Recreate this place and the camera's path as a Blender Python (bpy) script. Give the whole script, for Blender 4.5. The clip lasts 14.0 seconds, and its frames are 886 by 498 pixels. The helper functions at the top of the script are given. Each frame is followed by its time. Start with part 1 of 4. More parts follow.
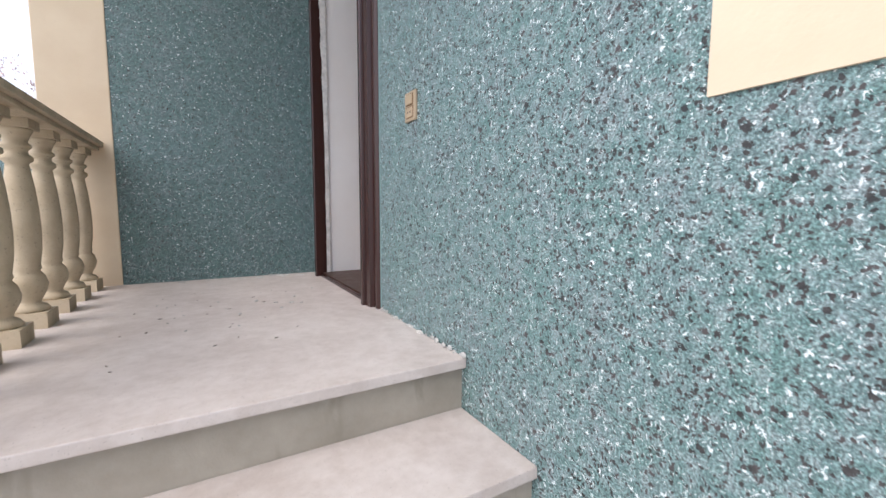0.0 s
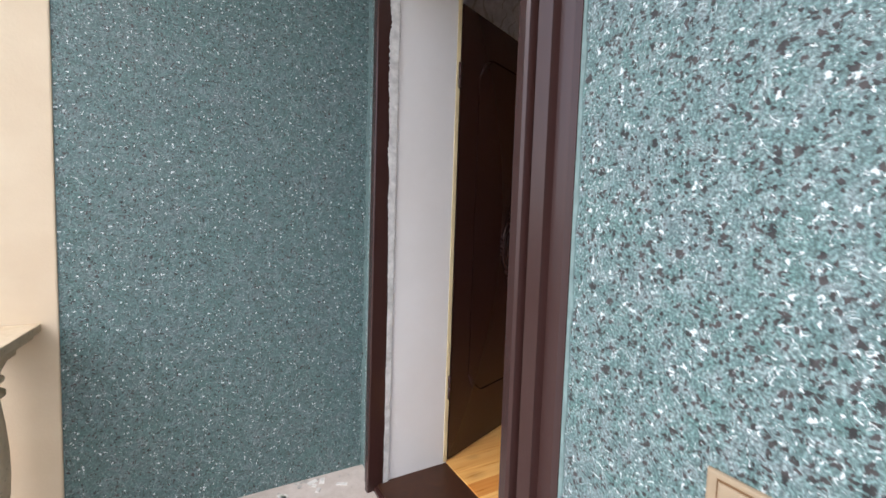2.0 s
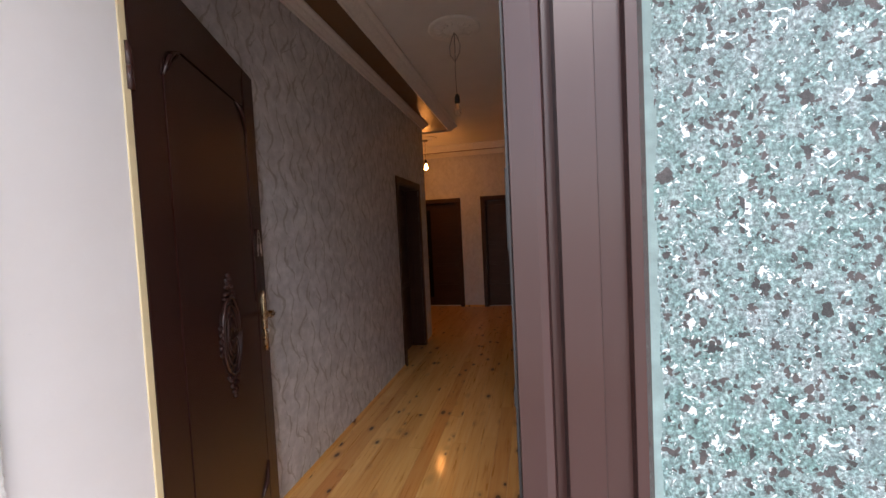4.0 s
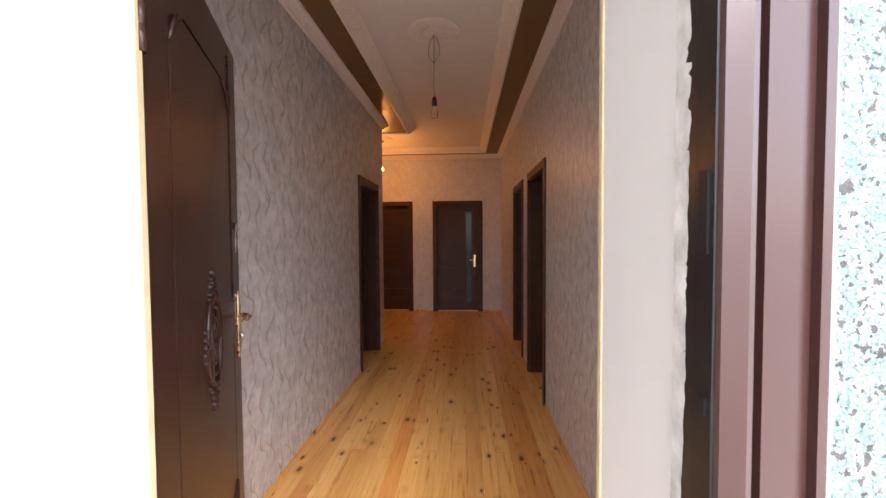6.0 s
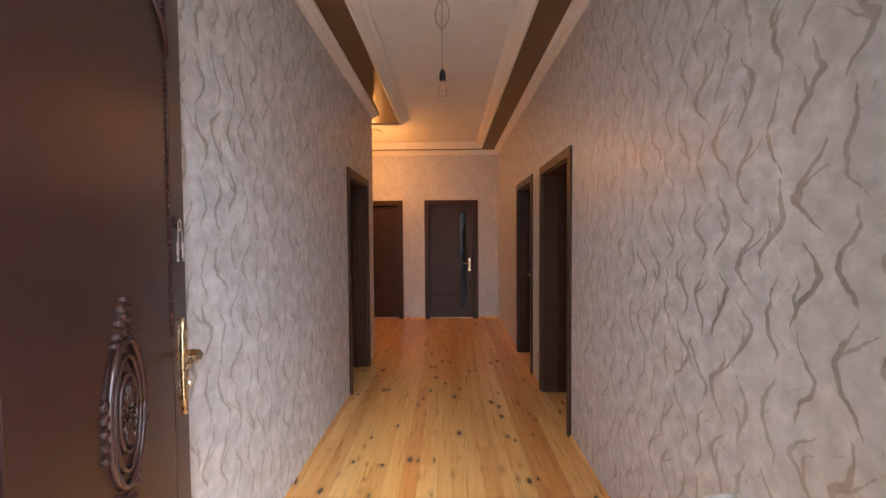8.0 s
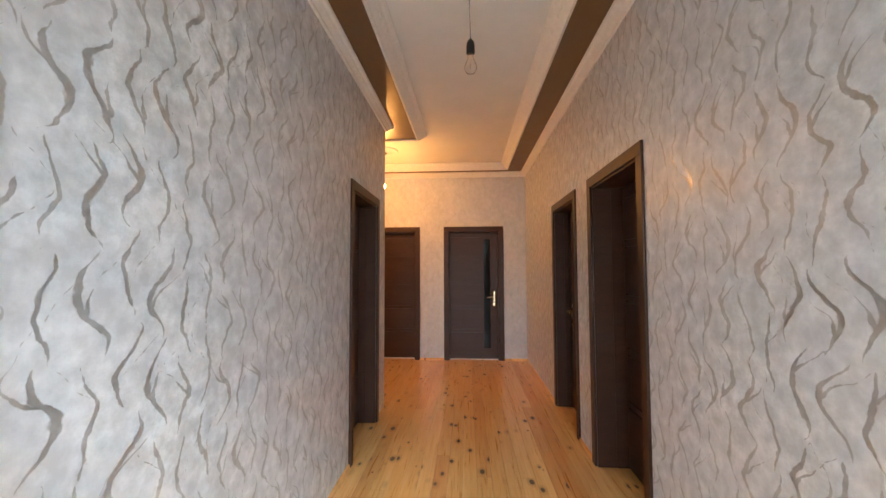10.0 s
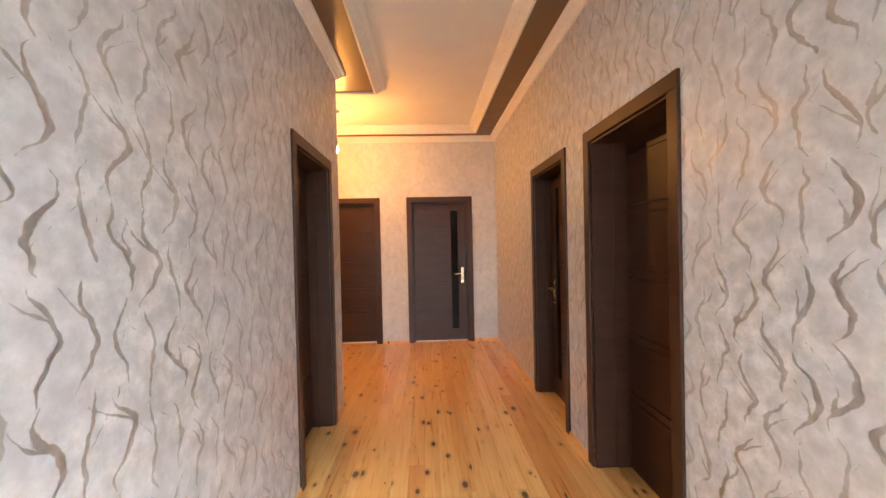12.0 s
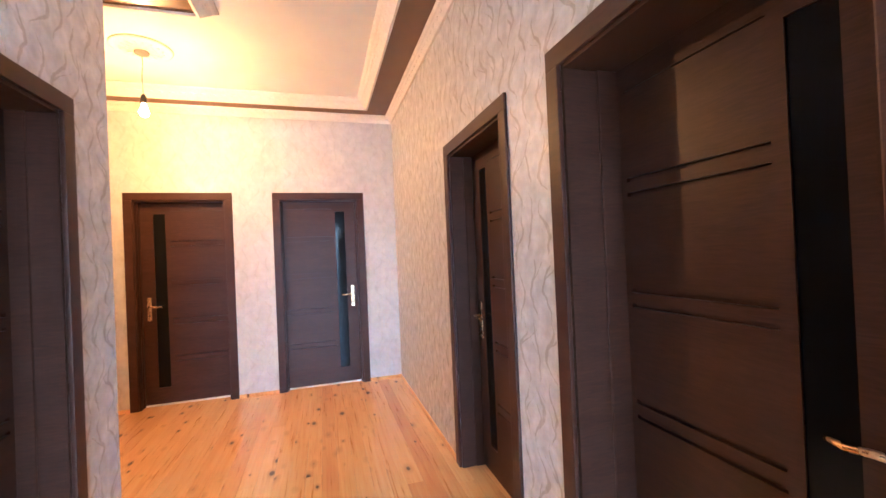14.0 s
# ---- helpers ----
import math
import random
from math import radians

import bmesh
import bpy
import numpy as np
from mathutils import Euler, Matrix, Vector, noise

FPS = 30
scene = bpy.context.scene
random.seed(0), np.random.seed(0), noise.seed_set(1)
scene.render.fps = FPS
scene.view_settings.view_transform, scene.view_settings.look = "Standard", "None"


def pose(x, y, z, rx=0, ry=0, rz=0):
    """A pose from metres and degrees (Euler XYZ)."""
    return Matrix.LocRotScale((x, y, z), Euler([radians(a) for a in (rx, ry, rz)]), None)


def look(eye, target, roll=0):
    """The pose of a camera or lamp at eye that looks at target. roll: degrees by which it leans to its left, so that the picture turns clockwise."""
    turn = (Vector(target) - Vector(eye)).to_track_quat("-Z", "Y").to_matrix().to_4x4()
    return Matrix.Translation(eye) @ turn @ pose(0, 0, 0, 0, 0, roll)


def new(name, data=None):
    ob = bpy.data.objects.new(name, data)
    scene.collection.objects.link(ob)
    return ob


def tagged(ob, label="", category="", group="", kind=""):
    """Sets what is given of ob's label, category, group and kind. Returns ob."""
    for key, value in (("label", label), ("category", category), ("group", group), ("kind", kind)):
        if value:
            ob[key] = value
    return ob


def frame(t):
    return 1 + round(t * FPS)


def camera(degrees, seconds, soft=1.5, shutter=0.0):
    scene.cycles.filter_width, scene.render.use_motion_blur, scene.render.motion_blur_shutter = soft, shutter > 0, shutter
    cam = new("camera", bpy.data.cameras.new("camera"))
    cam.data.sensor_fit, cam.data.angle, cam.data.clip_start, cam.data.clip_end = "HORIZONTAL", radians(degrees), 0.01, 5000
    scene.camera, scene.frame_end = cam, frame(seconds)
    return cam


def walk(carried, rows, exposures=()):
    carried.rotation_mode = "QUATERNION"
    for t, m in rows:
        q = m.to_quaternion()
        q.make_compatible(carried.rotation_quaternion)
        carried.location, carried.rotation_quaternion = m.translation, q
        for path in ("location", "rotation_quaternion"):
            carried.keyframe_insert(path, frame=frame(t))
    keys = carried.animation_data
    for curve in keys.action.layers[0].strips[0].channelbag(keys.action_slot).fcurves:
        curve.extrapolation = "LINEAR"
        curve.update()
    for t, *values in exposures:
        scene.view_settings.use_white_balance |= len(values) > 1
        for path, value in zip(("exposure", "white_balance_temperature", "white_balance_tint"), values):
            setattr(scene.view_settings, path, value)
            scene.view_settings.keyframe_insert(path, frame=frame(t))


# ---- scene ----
cam = camera(95.4, 14.0, 1.5, 0.1)
BULB = 64.0
PATH = [
    (0, (-0.675, -1.479, 0.424), (0.325, 0.243, 0.236), 0.3),
    (0.5, (-0.654, -1.228, 0.605), (0.336, 0.499, 0.416), -0.3),
    (1, (-0.663, -0.925, 0.785), (0.198, 0.872, 0.614), 1.8),
    (1.5, (-0.679, -0.667, 0.963), (0.288, 1.073, 0.774), 2.4),
    (2, (-0.635, -0.344, 1.208), (0.337, 1.399, 1.076), 1.9),
    (2.5, (-0.596, -0.109, 1.397), (0.581, 1.505, 1.297), 0.4),
    (3, (-0.421, 0.098, 1.44), (1.192, 1.278, 1.364), -2.5),
    (5.5, (-0.584, 0.587, 1.452), (1.41, 0.676, 1.339), -0.5),
    (6, (-0.475, 0.652, 1.448), (1.52, 0.767, 1.376), -0.4),
    (6.5, (-0.377, 0.677, 1.446), (1.62, 0.761, 1.392), 0.5),
    (7, (-0.309, 0.704, 1.446), (1.68, 0.856, 1.307), 0.8),
    (7.5, (-0.146, 0.806, 1.45), (1.851, 0.858, 1.342), -0.3),
    (10, (0.756, 0.913, 1.4), (2.75, 1.032, 1.502), -0.2),
    (10.5, (0.885, 0.88, 1.396), (2.878, 1.028, 1.48), 1.4),
    (11, (0.996, 0.864, 1.371), (2.992, 0.99, 1.371), 1.0),
    (11.5, (1.119, 0.927, 1.385), (3.119, 0.946, 1.403), -0.4),
    (12, (1.32, 1.012, 1.399), (3.318, 0.928, 1.374), -1.3),
    (12.5, (1.647, 0.99, 1.411), (3.644, 0.873, 1.418), -1.5),
    (13, (1.95, 0.997, 1.395), (3.938, 0.771, 1.376), -1.1),
    (13.5, (2.267, 0.968, 1.392), (4.222, 0.547, 1.376), -2.5),
    (14, (2.563, 0.8, 1.381), (4.479, 0.226, 1.396), -2.5),
]
EXPOSURES = [(0, 0.95, 6400, 13), (1, 0.95, 6150, 10), (2, 1.3, 6450, 12), (3, 1.6, 6500, 15), (5.5, 2.5, 6750, 17), (6, 3.0, 6700, 16), (6.5, 3.3, 6650, 15),
             (7, 3.5, 6550, 14), (7.5, 3.5, 6300, 13), (10, 4.15, 5550, -5), (11, 4.35, 5750, -3), (12.5, 4.8, 5850, -1), (13.5, 5.1, 5350, 0), (14, 5.35, 4300, -1)]
walk(cam, [(t, look(eye, target, roll)) for t, eye, target, roll in PATH], EXPOSURES)

# ---------------------------------------------------------------- world and light
world = bpy.data.worlds.new("world")
scene.world = world
world.use_nodes = True
wn, wl = world.node_tree.nodes, world.node_tree.links
sky = wn.new("ShaderNodeTexSky")
sky.sky_type, sky.sun_disc = "NISHITA", False
sky.sun_elevation, sky.sun_rotation = radians(55), radians(250)
sky.air_density, sky.dust_density = 1.0, 3.0
haze = wn.new("ShaderNodeMix")  # thin bright haze over the whole sky
haze.data_type = "RGBA"
haze.inputs[0].default_value = 0.5
haze.inputs[7].default_value = (6.0, 6.3, 6.9, 1)
wl.new(sky.outputs[0], haze.inputs[6])
wl.new(haze.outputs[2], wn["Background"].inputs[0])
wn["Background"].inputs[1].default_value = 0.15
sun = new("sun", bpy.data.lights.new("sun", "SUN"))
sun.data.energy, sun.data.angle, sun.data.color = 1.0, radians(45), (1.0, 0.98, 0.95)
sun.matrix_world = look((-20, -7, 24), (0, 0, 0))


# ---------------------------------------------------------------- small tools
class Shade:
    """A node material under construction."""

    def __init__(self, name, rough=0.5, metal=0.0):
        self.m = bpy.data.materials.new(name)
        self.m.use_nodes = True
        self.n, self.l = self.m.node_tree.nodes, self.m.node_tree.links
        self.b = self.n["Principled BSDF"]
        self.b.inputs["Roughness"].default_value = rough
        self.b.inputs["Metallic"].default_value = metal

    def node(self, kind, **ins):
        nd = self.n.new(kind)
        for k, v in ins.items():
            self.put(nd, k.replace("_", " "), v)
        return nd

    def put(self, nd, key, v):
        sock = nd.inputs[int(key) if key.isdigit() else key]
        if isinstance(v, bpy.types.NodeSocket):
            self.l.new(v, sock)
        else:
            sock.default_value = v

    def coords(self, scale=(1, 1, 1), shuffle=0.0):
        c = self.n.new("ShaderNodeTexCoord").outputs["Object"]
        mp = self.n.new("ShaderNodeMapping")
        mp.inputs["Scale"].default_value = scale
        self.l.new(c, mp.inputs["Vector"])
        out = mp.outputs[0]
        if shuffle:
            r = self.n.new("ShaderNodeObjectInfo").outputs["Random"]
            k = self.math("MULTIPLY", r, shuffle)
            add = self.n.new("ShaderNodeVectorMath")
            self.l.new(out, add.inputs[0]), self.l.new(k, add.inputs[1])
            out = add.outputs[0]
        return out

    def math(self, op, a, b=0.5, clamp=False):
        nd = self.n.new("ShaderNodeMath")
        nd.operation, nd.use_clamp = op, clamp
        self.put(nd, "0", a), self.put(nd, "1", b)
        return nd.outputs[0]

    def noise(self, vec, scale, detail=3.0, rough=0.55, dist=0.0):
        nd = self.node("ShaderNodeTexNoise", Vector=vec, Scale=scale, Detail=detail, Roughness=rough, Distortion=dist)
        return nd.outputs["Fac"], nd.outputs["Color"]

    def ramp(self, fac, stops, kind="LINEAR"):
        nd = self.n.new("ShaderNodeValToRGB")
        nd.color_ramp.interpolation = kind
        el = nd.color_ramp.elements
        while len(el) < len(stops):
            el.new(0.5)
        for e, (p, c) in zip(el, stops):
            e.position, e.color = p, (*c, 1) if len(c) == 3 else c
        self.l.new(fac, nd.inputs[0])
        return nd.outputs[0]

    def mix(self, fac, a, b, kind="MIX"):
        nd = self.n.new("ShaderNodeMix")
        nd.data_type, nd.blend_type = "RGBA", kind
        for key, v in ((0, fac), (6, a), (7, b)):
            if isinstance(v, bpy.types.NodeSocket):
                self.l.new(v, nd.inputs[key])
            else:
                nd.inputs[key].default_value = (*v, 1) if isinstance(v, tuple) else v
        return nd.outputs[2]

    def done(self, colour=None, bump=None, strength=0.3, dist=0.002, rough=None):
        if colour is not None:
            self.put(self.b, "Base Color", (*colour, 1) if isinstance(colour, tuple) else colour)
        if bump is not None:
            nd = self.node("ShaderNodeBump", Height=bump, Strength=strength, Distance=dist)
            self.l.new(nd.outputs[0], self.b.inputs["Normal"])
        if rough is not None:
            self.put(self.b, "Roughness", rough)
        return self.m


def g(v):
    return (v, v, v)


def plain(name, colour, rough=0.5, metal=0.0, vary=0.12, scale=14.0, bump=0.15):
    """Paint, metal or plastic with faint blotches and grain."""
    s = Shade(name, rough, metal)
    c = s.coords()
    f, _ = s.noise(c, scale, 5)
    fine, _ = s.noise(c, scale * 14, 2)
    dark, light = tuple(v * (1 - vary) for v in colour), tuple(min(1, v * (1 + vary)) for v in colour)
    col = s.ramp(f, [(0.3, dark), (0.7, light)])
    rr = s.ramp(f, [(0.3, g(max(0.03, rough - 0.08))), (0.7, g(min(1, rough + 0.08)))])
    return s.done(col, fine, bump, 0.001, rr)


# ---------------------------------------------------------------- materials
def stone_chip_plaster(name="stone_chip_plaster", fine=False):
    s = Shade(name, 0.5)
    c = s.coords()
    bent = s.mix(0.022, c, s.noise(c, 55, 2)[1])
    tone, _ = s.noise(c, 7, 4, 0.6)
    patch, _ = s.noise(c, 38, 3, 0.6)
    salt, _ = s.noise(c, 210, 3, 0.7)
    ragged, _ = s.noise(c, 240, 2)
    col = s.ramp(tone, [(0.32, (0.108, 0.198, 0.192)), (0.5, (0.132, 0.202, 0.210)), (0.68, (0.155, 0.195, 0.216))])
    col = s.mix(0.5, col, s.ramp(patch, [(0.36, (0.075, 0.165, 0.150)), (0.5, (0.150, 0.245, 0.235)), (0.64, (0.28, 0.345, 0.350))]))
    col = s.mix(1.0, col, s.ramp(salt, [(0.34, g(0.38)), (0.5, g(0.95)), (0.64, g(1.9))]), "MULTIPLY")

    def flakes(scale, share, least, most, wild):
        """Ragged chips: a share of the cells, each with a size of its own."""
        v = s.node("ShaderNodeTexVoronoi", Vector=bent, Scale=scale)
        sp = s.n.new("ShaderNodeSeparateColor")
        s.l.new(v.outputs["Color"], sp.inputs[0])
        size = s.math("ADD", s.math("MULTIPLY", sp.outputs[1], most - least), least)
        d = s.math("ADD", v.outputs["Distance"], s.math("MULTIPLY", s.math("SUBTRACT", ragged, 0.5), wild))
        return s.math("MULTIPLY", s.math("LESS_THAN", d, size), s.math("LESS_THAN", sp.outputs[0], share))

    streak, _ = s.noise(c, 110 if fine else 62, 4, 0.7, 2.2)
    if fine:  # small chips in slate-teal paste, darkened to paint in the end wall's shade
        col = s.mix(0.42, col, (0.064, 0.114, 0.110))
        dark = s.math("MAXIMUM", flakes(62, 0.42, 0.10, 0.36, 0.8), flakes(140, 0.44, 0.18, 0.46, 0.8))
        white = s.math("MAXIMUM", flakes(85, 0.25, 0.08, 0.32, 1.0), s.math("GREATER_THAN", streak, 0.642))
    else:
        dark = s.math("MAXIMUM", flakes(54, 0.52, 0.10, 0.39, 0.7), flakes(108, 0.50, 0.18, 0.48, 0.7))
        dark = s.math("MAXIMUM", dark, flakes(25, 0.08, 0.10, 0.28, 0.5))
        white = s.math("MAXIMUM", flakes(78, 0.12, 0.10, 0.38, 1.6), s.math("GREATER_THAN", streak, 0.618))
    col = s.mix(white, col, (0.70, 0.76, 0.77))
    col = s.mix(dark, col, s.ramp(patch, [(0.4, (0.022, 0.024, 0.025)), (0.6, (0.070, 0.062, 0.062))]))
    hgt = s.math("ADD", s.math("MULTIPLY", s.math("SUBTRACT", white, dark), 0.4), salt)
    return s.done(col, hgt, 0.55, 0.003, s.ramp(patch, [(0.3, g(0.35)), (0.7, g(0.62))]))


def veined_wallpaper(name="veined_wallpaper", ink=0.82, sheen=0.42, dull=0.0):
    s = Shade(name, 0.45)
    c = s.coords()
    sep = s.n.new("ShaderNodeSeparateXYZ")
    s.l.new(c, sep.inputs[0])
    u = s.math("ADD", sep.outputs[0], sep.outputs[1])

    def wobble(fu, fz, seed, detail=1.0):
        cb = s.n.new("ShaderNodeCombineXYZ")
        s.l.new(s.math("MULTIPLY", u, fu), cb.inputs[0])
        s.l.new(s.math("MULTIPLY", sep.outputs[2], fz), cb.inputs[1])
        cb.inputs[2].default_value = seed
        return s.node("ShaderNodeTexNoise", Vector=cb.outputs[0], Scale=1.0, Detail=detail).outputs["Fac"]

    def cell(*v):
        cb = s.n.new("ShaderNodeCombineXYZ")
        for k, x in enumerate(v):
            s.put(cb, str(k), x)
        wn3 = s.node("ShaderNodeTexWhiteNoise", Vector=cb.outputs[0])
        sc = s.n.new("ShaderNodeSeparateColor")
        s.l.new(wn3.outputs["Color"], sc.inputs[0])
        return sc.outputs

    sway = s.math("MULTIPLY", s.math("SUBTRACT", wobble(8.0, 13.0, 4.4, 1.0), 0.5), 0.065)
    frayed = s.math("MULTIPLY", s.math("SUBTRACT", wobble(55.0, 42.0, 9.1, 2.0), 0.5), 0.015)

    def twigs(pitch, rise, shift, seed):
        """Upright S-shaped twigs with a side shoot, one to a cell, thick in the middle and tapering out."""
        p = s.math("ADD", s.math("DIVIDE", s.math("ADD", u, sway), pitch), shift)
        ci = s.math("FLOOR", p)
        lu = s.math("MULTIPLY", s.math("SUBTRACT", s.math("FRACT", p), 0.5), pitch)
        q = s.math("ADD", s.math("DIVIDE", sep.outputs[2], rise), cell(ci, 0.0, seed)[0])
        ri = s.math("FLOOR", q)
        lz = s.math("SUBTRACT", s.math("FRACT", q), 0.5)
        r, gg, b = cell(ci, ri, seed + 0.37)[:3]
        turn = s.math("SUBTRACT", s.math("MULTIPLY", s.math("GREATER_THAN", gg, 0.5), 2.0), 1.0)
        swing = s.math("MULTIPLY", turn, s.math("ADD", s.math("MULTIPLY", r, 0.024), 0.014))
        c1 = s.math("MULTIPLY", swing, s.math("SINE", s.math("ADD", s.math("MULTIPLY", lz, 6.4), s.math("MULTIPLY", b, 3.0))))
        c1 = s.math("ADD", c1, s.math("MULTIPLY", s.math("MULTIPLY", s.math("SUBTRACT", b, 0.5), 0.09), lz))
        off = s.math("SUBTRACT", lu, c1)
        fat = s.math("ADD", s.math("MULTIPLY", r, 0.0052), 0.0078)
        body = s.math("SUBTRACT", 1.0, s.math("POWER", s.math("MULTIPLY", s.math("ABSOLUTE", lz), 2.05), 2.0), True)
        w1 = s.math("MULTIPLY", fat, body)
        d1 = s.math("ADD", s.math("ABSOLUTE", off), frayed)
        m1 = s.ramp(s.math("DIVIDE", d1, s.math("ADD", w1, 0.0004)), [(0.70, g(1.0)), (1.0, g(0.0))])
        start = s.math("MULTIPLY", s.math("SUBTRACT", gg, 0.6), 0.5)
        up = s.math("SUBTRACT", lz, start, True)
        c2 = s.math("MULTIPLY", turn, s.math("MULTIPLY", s.math("POWER", up, 0.7), -0.115))
        d2 = s.math("ADD", s.math("ABSOLUTE", s.math("SUBTRACT", off, c2)), frayed)
        live = s.math("MULTIPLY", s.math("GREATER_THAN", up, 0.001), s.math("MULTIPLY", s.math("LESS_THAN", up, 0.30), s.math("GREATER_THAN", r, 0.3)))
        w2 = s.math("MULTIPLY", s.math("MULTIPLY", fat, live), s.math("SUBTRACT", 0.85, s.math("MULTIPLY", up, 2.7), True))
        m2 = s.ramp(s.math("DIVIDE", d2, s.math("ADD", w2, 0.0004)), [(0.65, g(1.0)), (1.0, g(0.0))])
        return s.math("MAXIMUM", m1, m2)

    line = s.math("MAXIMUM", twigs(0.205, 0.255, 0.0, 2.0), twigs(0.205, 0.235, 0.5, 31.0))
    cloud, _ = s.noise(c, 5, 4, 0.6)
    mottle, _ = s.noise(c, 15, 4, 0.6)
    base = s.ramp(cloud, [(0.3, (0.56, 0.56, 0.58)), (0.7, (0.67, 0.67, 0.69))])
    base = s.mix(0.55 if ink > 0.5 else 0.22, base, s.ramp(mottle, [(0.36, (0.47, 0.47, 0.49)), (0.52, (0.63, 0.63, 0.65)), (0.66, (0.81, 0.81, 0.835))]))
    col = s.mix(s.math("MULTIPLY", line, s.math("MULTIPLY", s.ramp(mottle, [(0.35, g(1.0)), (0.68, g(0.62))]), ink)), base, (0.39, 0.375, 0.355))
    weave, _ = s.noise(c, 260, 2)
    s.put(s.b, "Metallic", s.math("MULTIPLY", line, 0.52 if ink > 0.5 else 0.2))
    s.put(s.b, "Specular IOR Level", sheen)
    hgt = s.math("ADD", s.math("MULTIPLY", line, -0.25), s.math("MULTIPLY", weave, 0.25))
    rough = s.math("SUBTRACT", s.ramp(mottle, [(0.35, g(0.48 + dull)), (0.7, g(0.32 + dull))]), s.math("MULTIPLY", line, 0.04))
    return s.done(col, hgt, 0.5, 0.002, rough)


def pine():
    s = Shade("varnished_pine", 0.25)
    c = s.coords((1, 1, 1), 37.0)
    grain, _ = s.noise(s.coords((1.1, 26, 26), 37.0), 2.2, 4, 0.6, 0.6)
    fine, _ = s.noise(s.coords((4, 170, 170), 37.0), 1.0, 2)
    wide, _ = s.noise(s.coords((0.7, 5, 5), 21.0), 1.5, 2)
    col = s.ramp(grain, [(0.30, (0.70, 0.31, 0.08)), (0.46, (0.89, 0.49, 0.14)), (0.72, (0.95, 0.64, 0.26))])
    col = s.mix(0.35, col, s.ramp(wide, [(0.3, (0.64, 0.28, 0.065)), (0.7, (0.92, 0.64, 0.27))]))
    tone = s.ramp(s.n.new("ShaderNodeObjectInfo").outputs["Random"], [(0, (0.82, 0.60, 0.45)), (0.35, (0.93, 0.87, 0.81)), (0.8, (1.0, 0.98, 0.95)), (1, (1.0, 1.0, 1.0))])
    col = s.mix(1.0, col, tone, "MULTIPLY")
    kv = s.node("ShaderNodeTexVoronoi", Vector=s.mix(0.05, s.coords((6.2, 12.0, 0.01), 53.0), s.noise(c, 38, 3)[1]), Scale=1.0)
    sep = s.n.new("ShaderNodeSeparateColor")
    s.l.new(kv.outputs["Color"], sep.inputs[0])
    size = s.math("MULTIPLY", s.math("SUBTRACT", sep.outputs[0], 0.26, True), 0.34)
    rel = s.math("DIVIDE", kv.outputs["Distance"], s.math("ADD", size, 0.001))
    halo = s.ramp(s.math("MULTIPLY", rel, 0.4), [(0.38, g(1.0)), (0.85, g(0.0))])
    col = s.mix(s.math("MULTIPLY", halo, 0.38), col, (0.36, 0.13, 0.035))
    core = s.ramp(s.math("MULTIPLY", rel, 0.5), [(0.36, g(1.0)), (0.52, g(0.0))])
    col = s.mix(s.math("MULTIPLY", core, 0.9), col, (0.045, 0.018, 0.008))
    s.put(s.b, "Coat Weight", 0.55)
    s.put(s.b, "Coat Roughness", 0.12)
    return s.done(col, fine, 0.12, 0.001, s.ramp(grain, [(0.3, g(0.26)), (0.7, g(0.36))]))


def dark_wood():
    s = Shade("dark_wood_laminate", 0.38)
    grain, _ = s.noise(s.coords((9, 9, 80)), 1.6, 4, 0.6, 0.8)
    wide, _ = s.noise(s.coords((1, 1, 6)), 2, 2)
    col = s.ramp(grain, [(0.3, (0.038, 0.015, 0.009)), (0.55, (0.058, 0.023, 0.013)), (0.75, (0.076, 0.032, 0.018))])
    col = s.mix(0.3, col, s.ramp(wide, [(0.3, (0.036, 0.017, 0.011)), (0.7, (0.076, 0.040, 0.026))]))
    s.put(s.b, "Specular IOR Level", 0.24)
    return s.done(col, grain, 0.12, 0.001, s.ramp(grain, [(0.3, g(0.34)), (0.7, g(0.46))]))


def brown_enamel():
    s = Shade("brown_enamel", 0.27)
    c = s.coords()
    peel, _ = s.noise(c, 60, 2)
    scuff, _ = s.noise(s.coords((1, 1, 0.4)), 60, 4, 0.7)
    col = s.mix(s.ramp(scuff, [(0.72, g(0.0)), (0.80, g(0.10))]), (0.046, 0.020, 0.0175), (0.16, 0.12, 0.11))
    return s.done(col, peel, 0.04, 0.001)


def stair_stone():
    s = Shade("pale_stair_stone", 0.6)
    c = s.coords()
    big, _ = s.noise(c, 2.6, 5, 0.6)
    dust, _ = s.noise(c, 18, 4, 0.65)
    grit, _ = s.noise(c, 210, 2)
    col = s.ramp(big, [(0.3, (0.47, 0.405, 0.37)), (0.55, (0.57, 0.505, 0.47)), (0.75, (0.61, 0.55, 0.515))])
    col = s.mix(0.3, col, s.ramp(dust, [(0.35, (0.40, 0.35, 0.31)), (0.65, (0.66, 0.62, 0.59))]))
    col = s.mix(s.ramp(grit, [(0.66, g(0.0)), (0.72, g(0.5))]), col, (0.22, 0.19, 0.17))
    return s.done(col, grit, 0.25, 0.001)


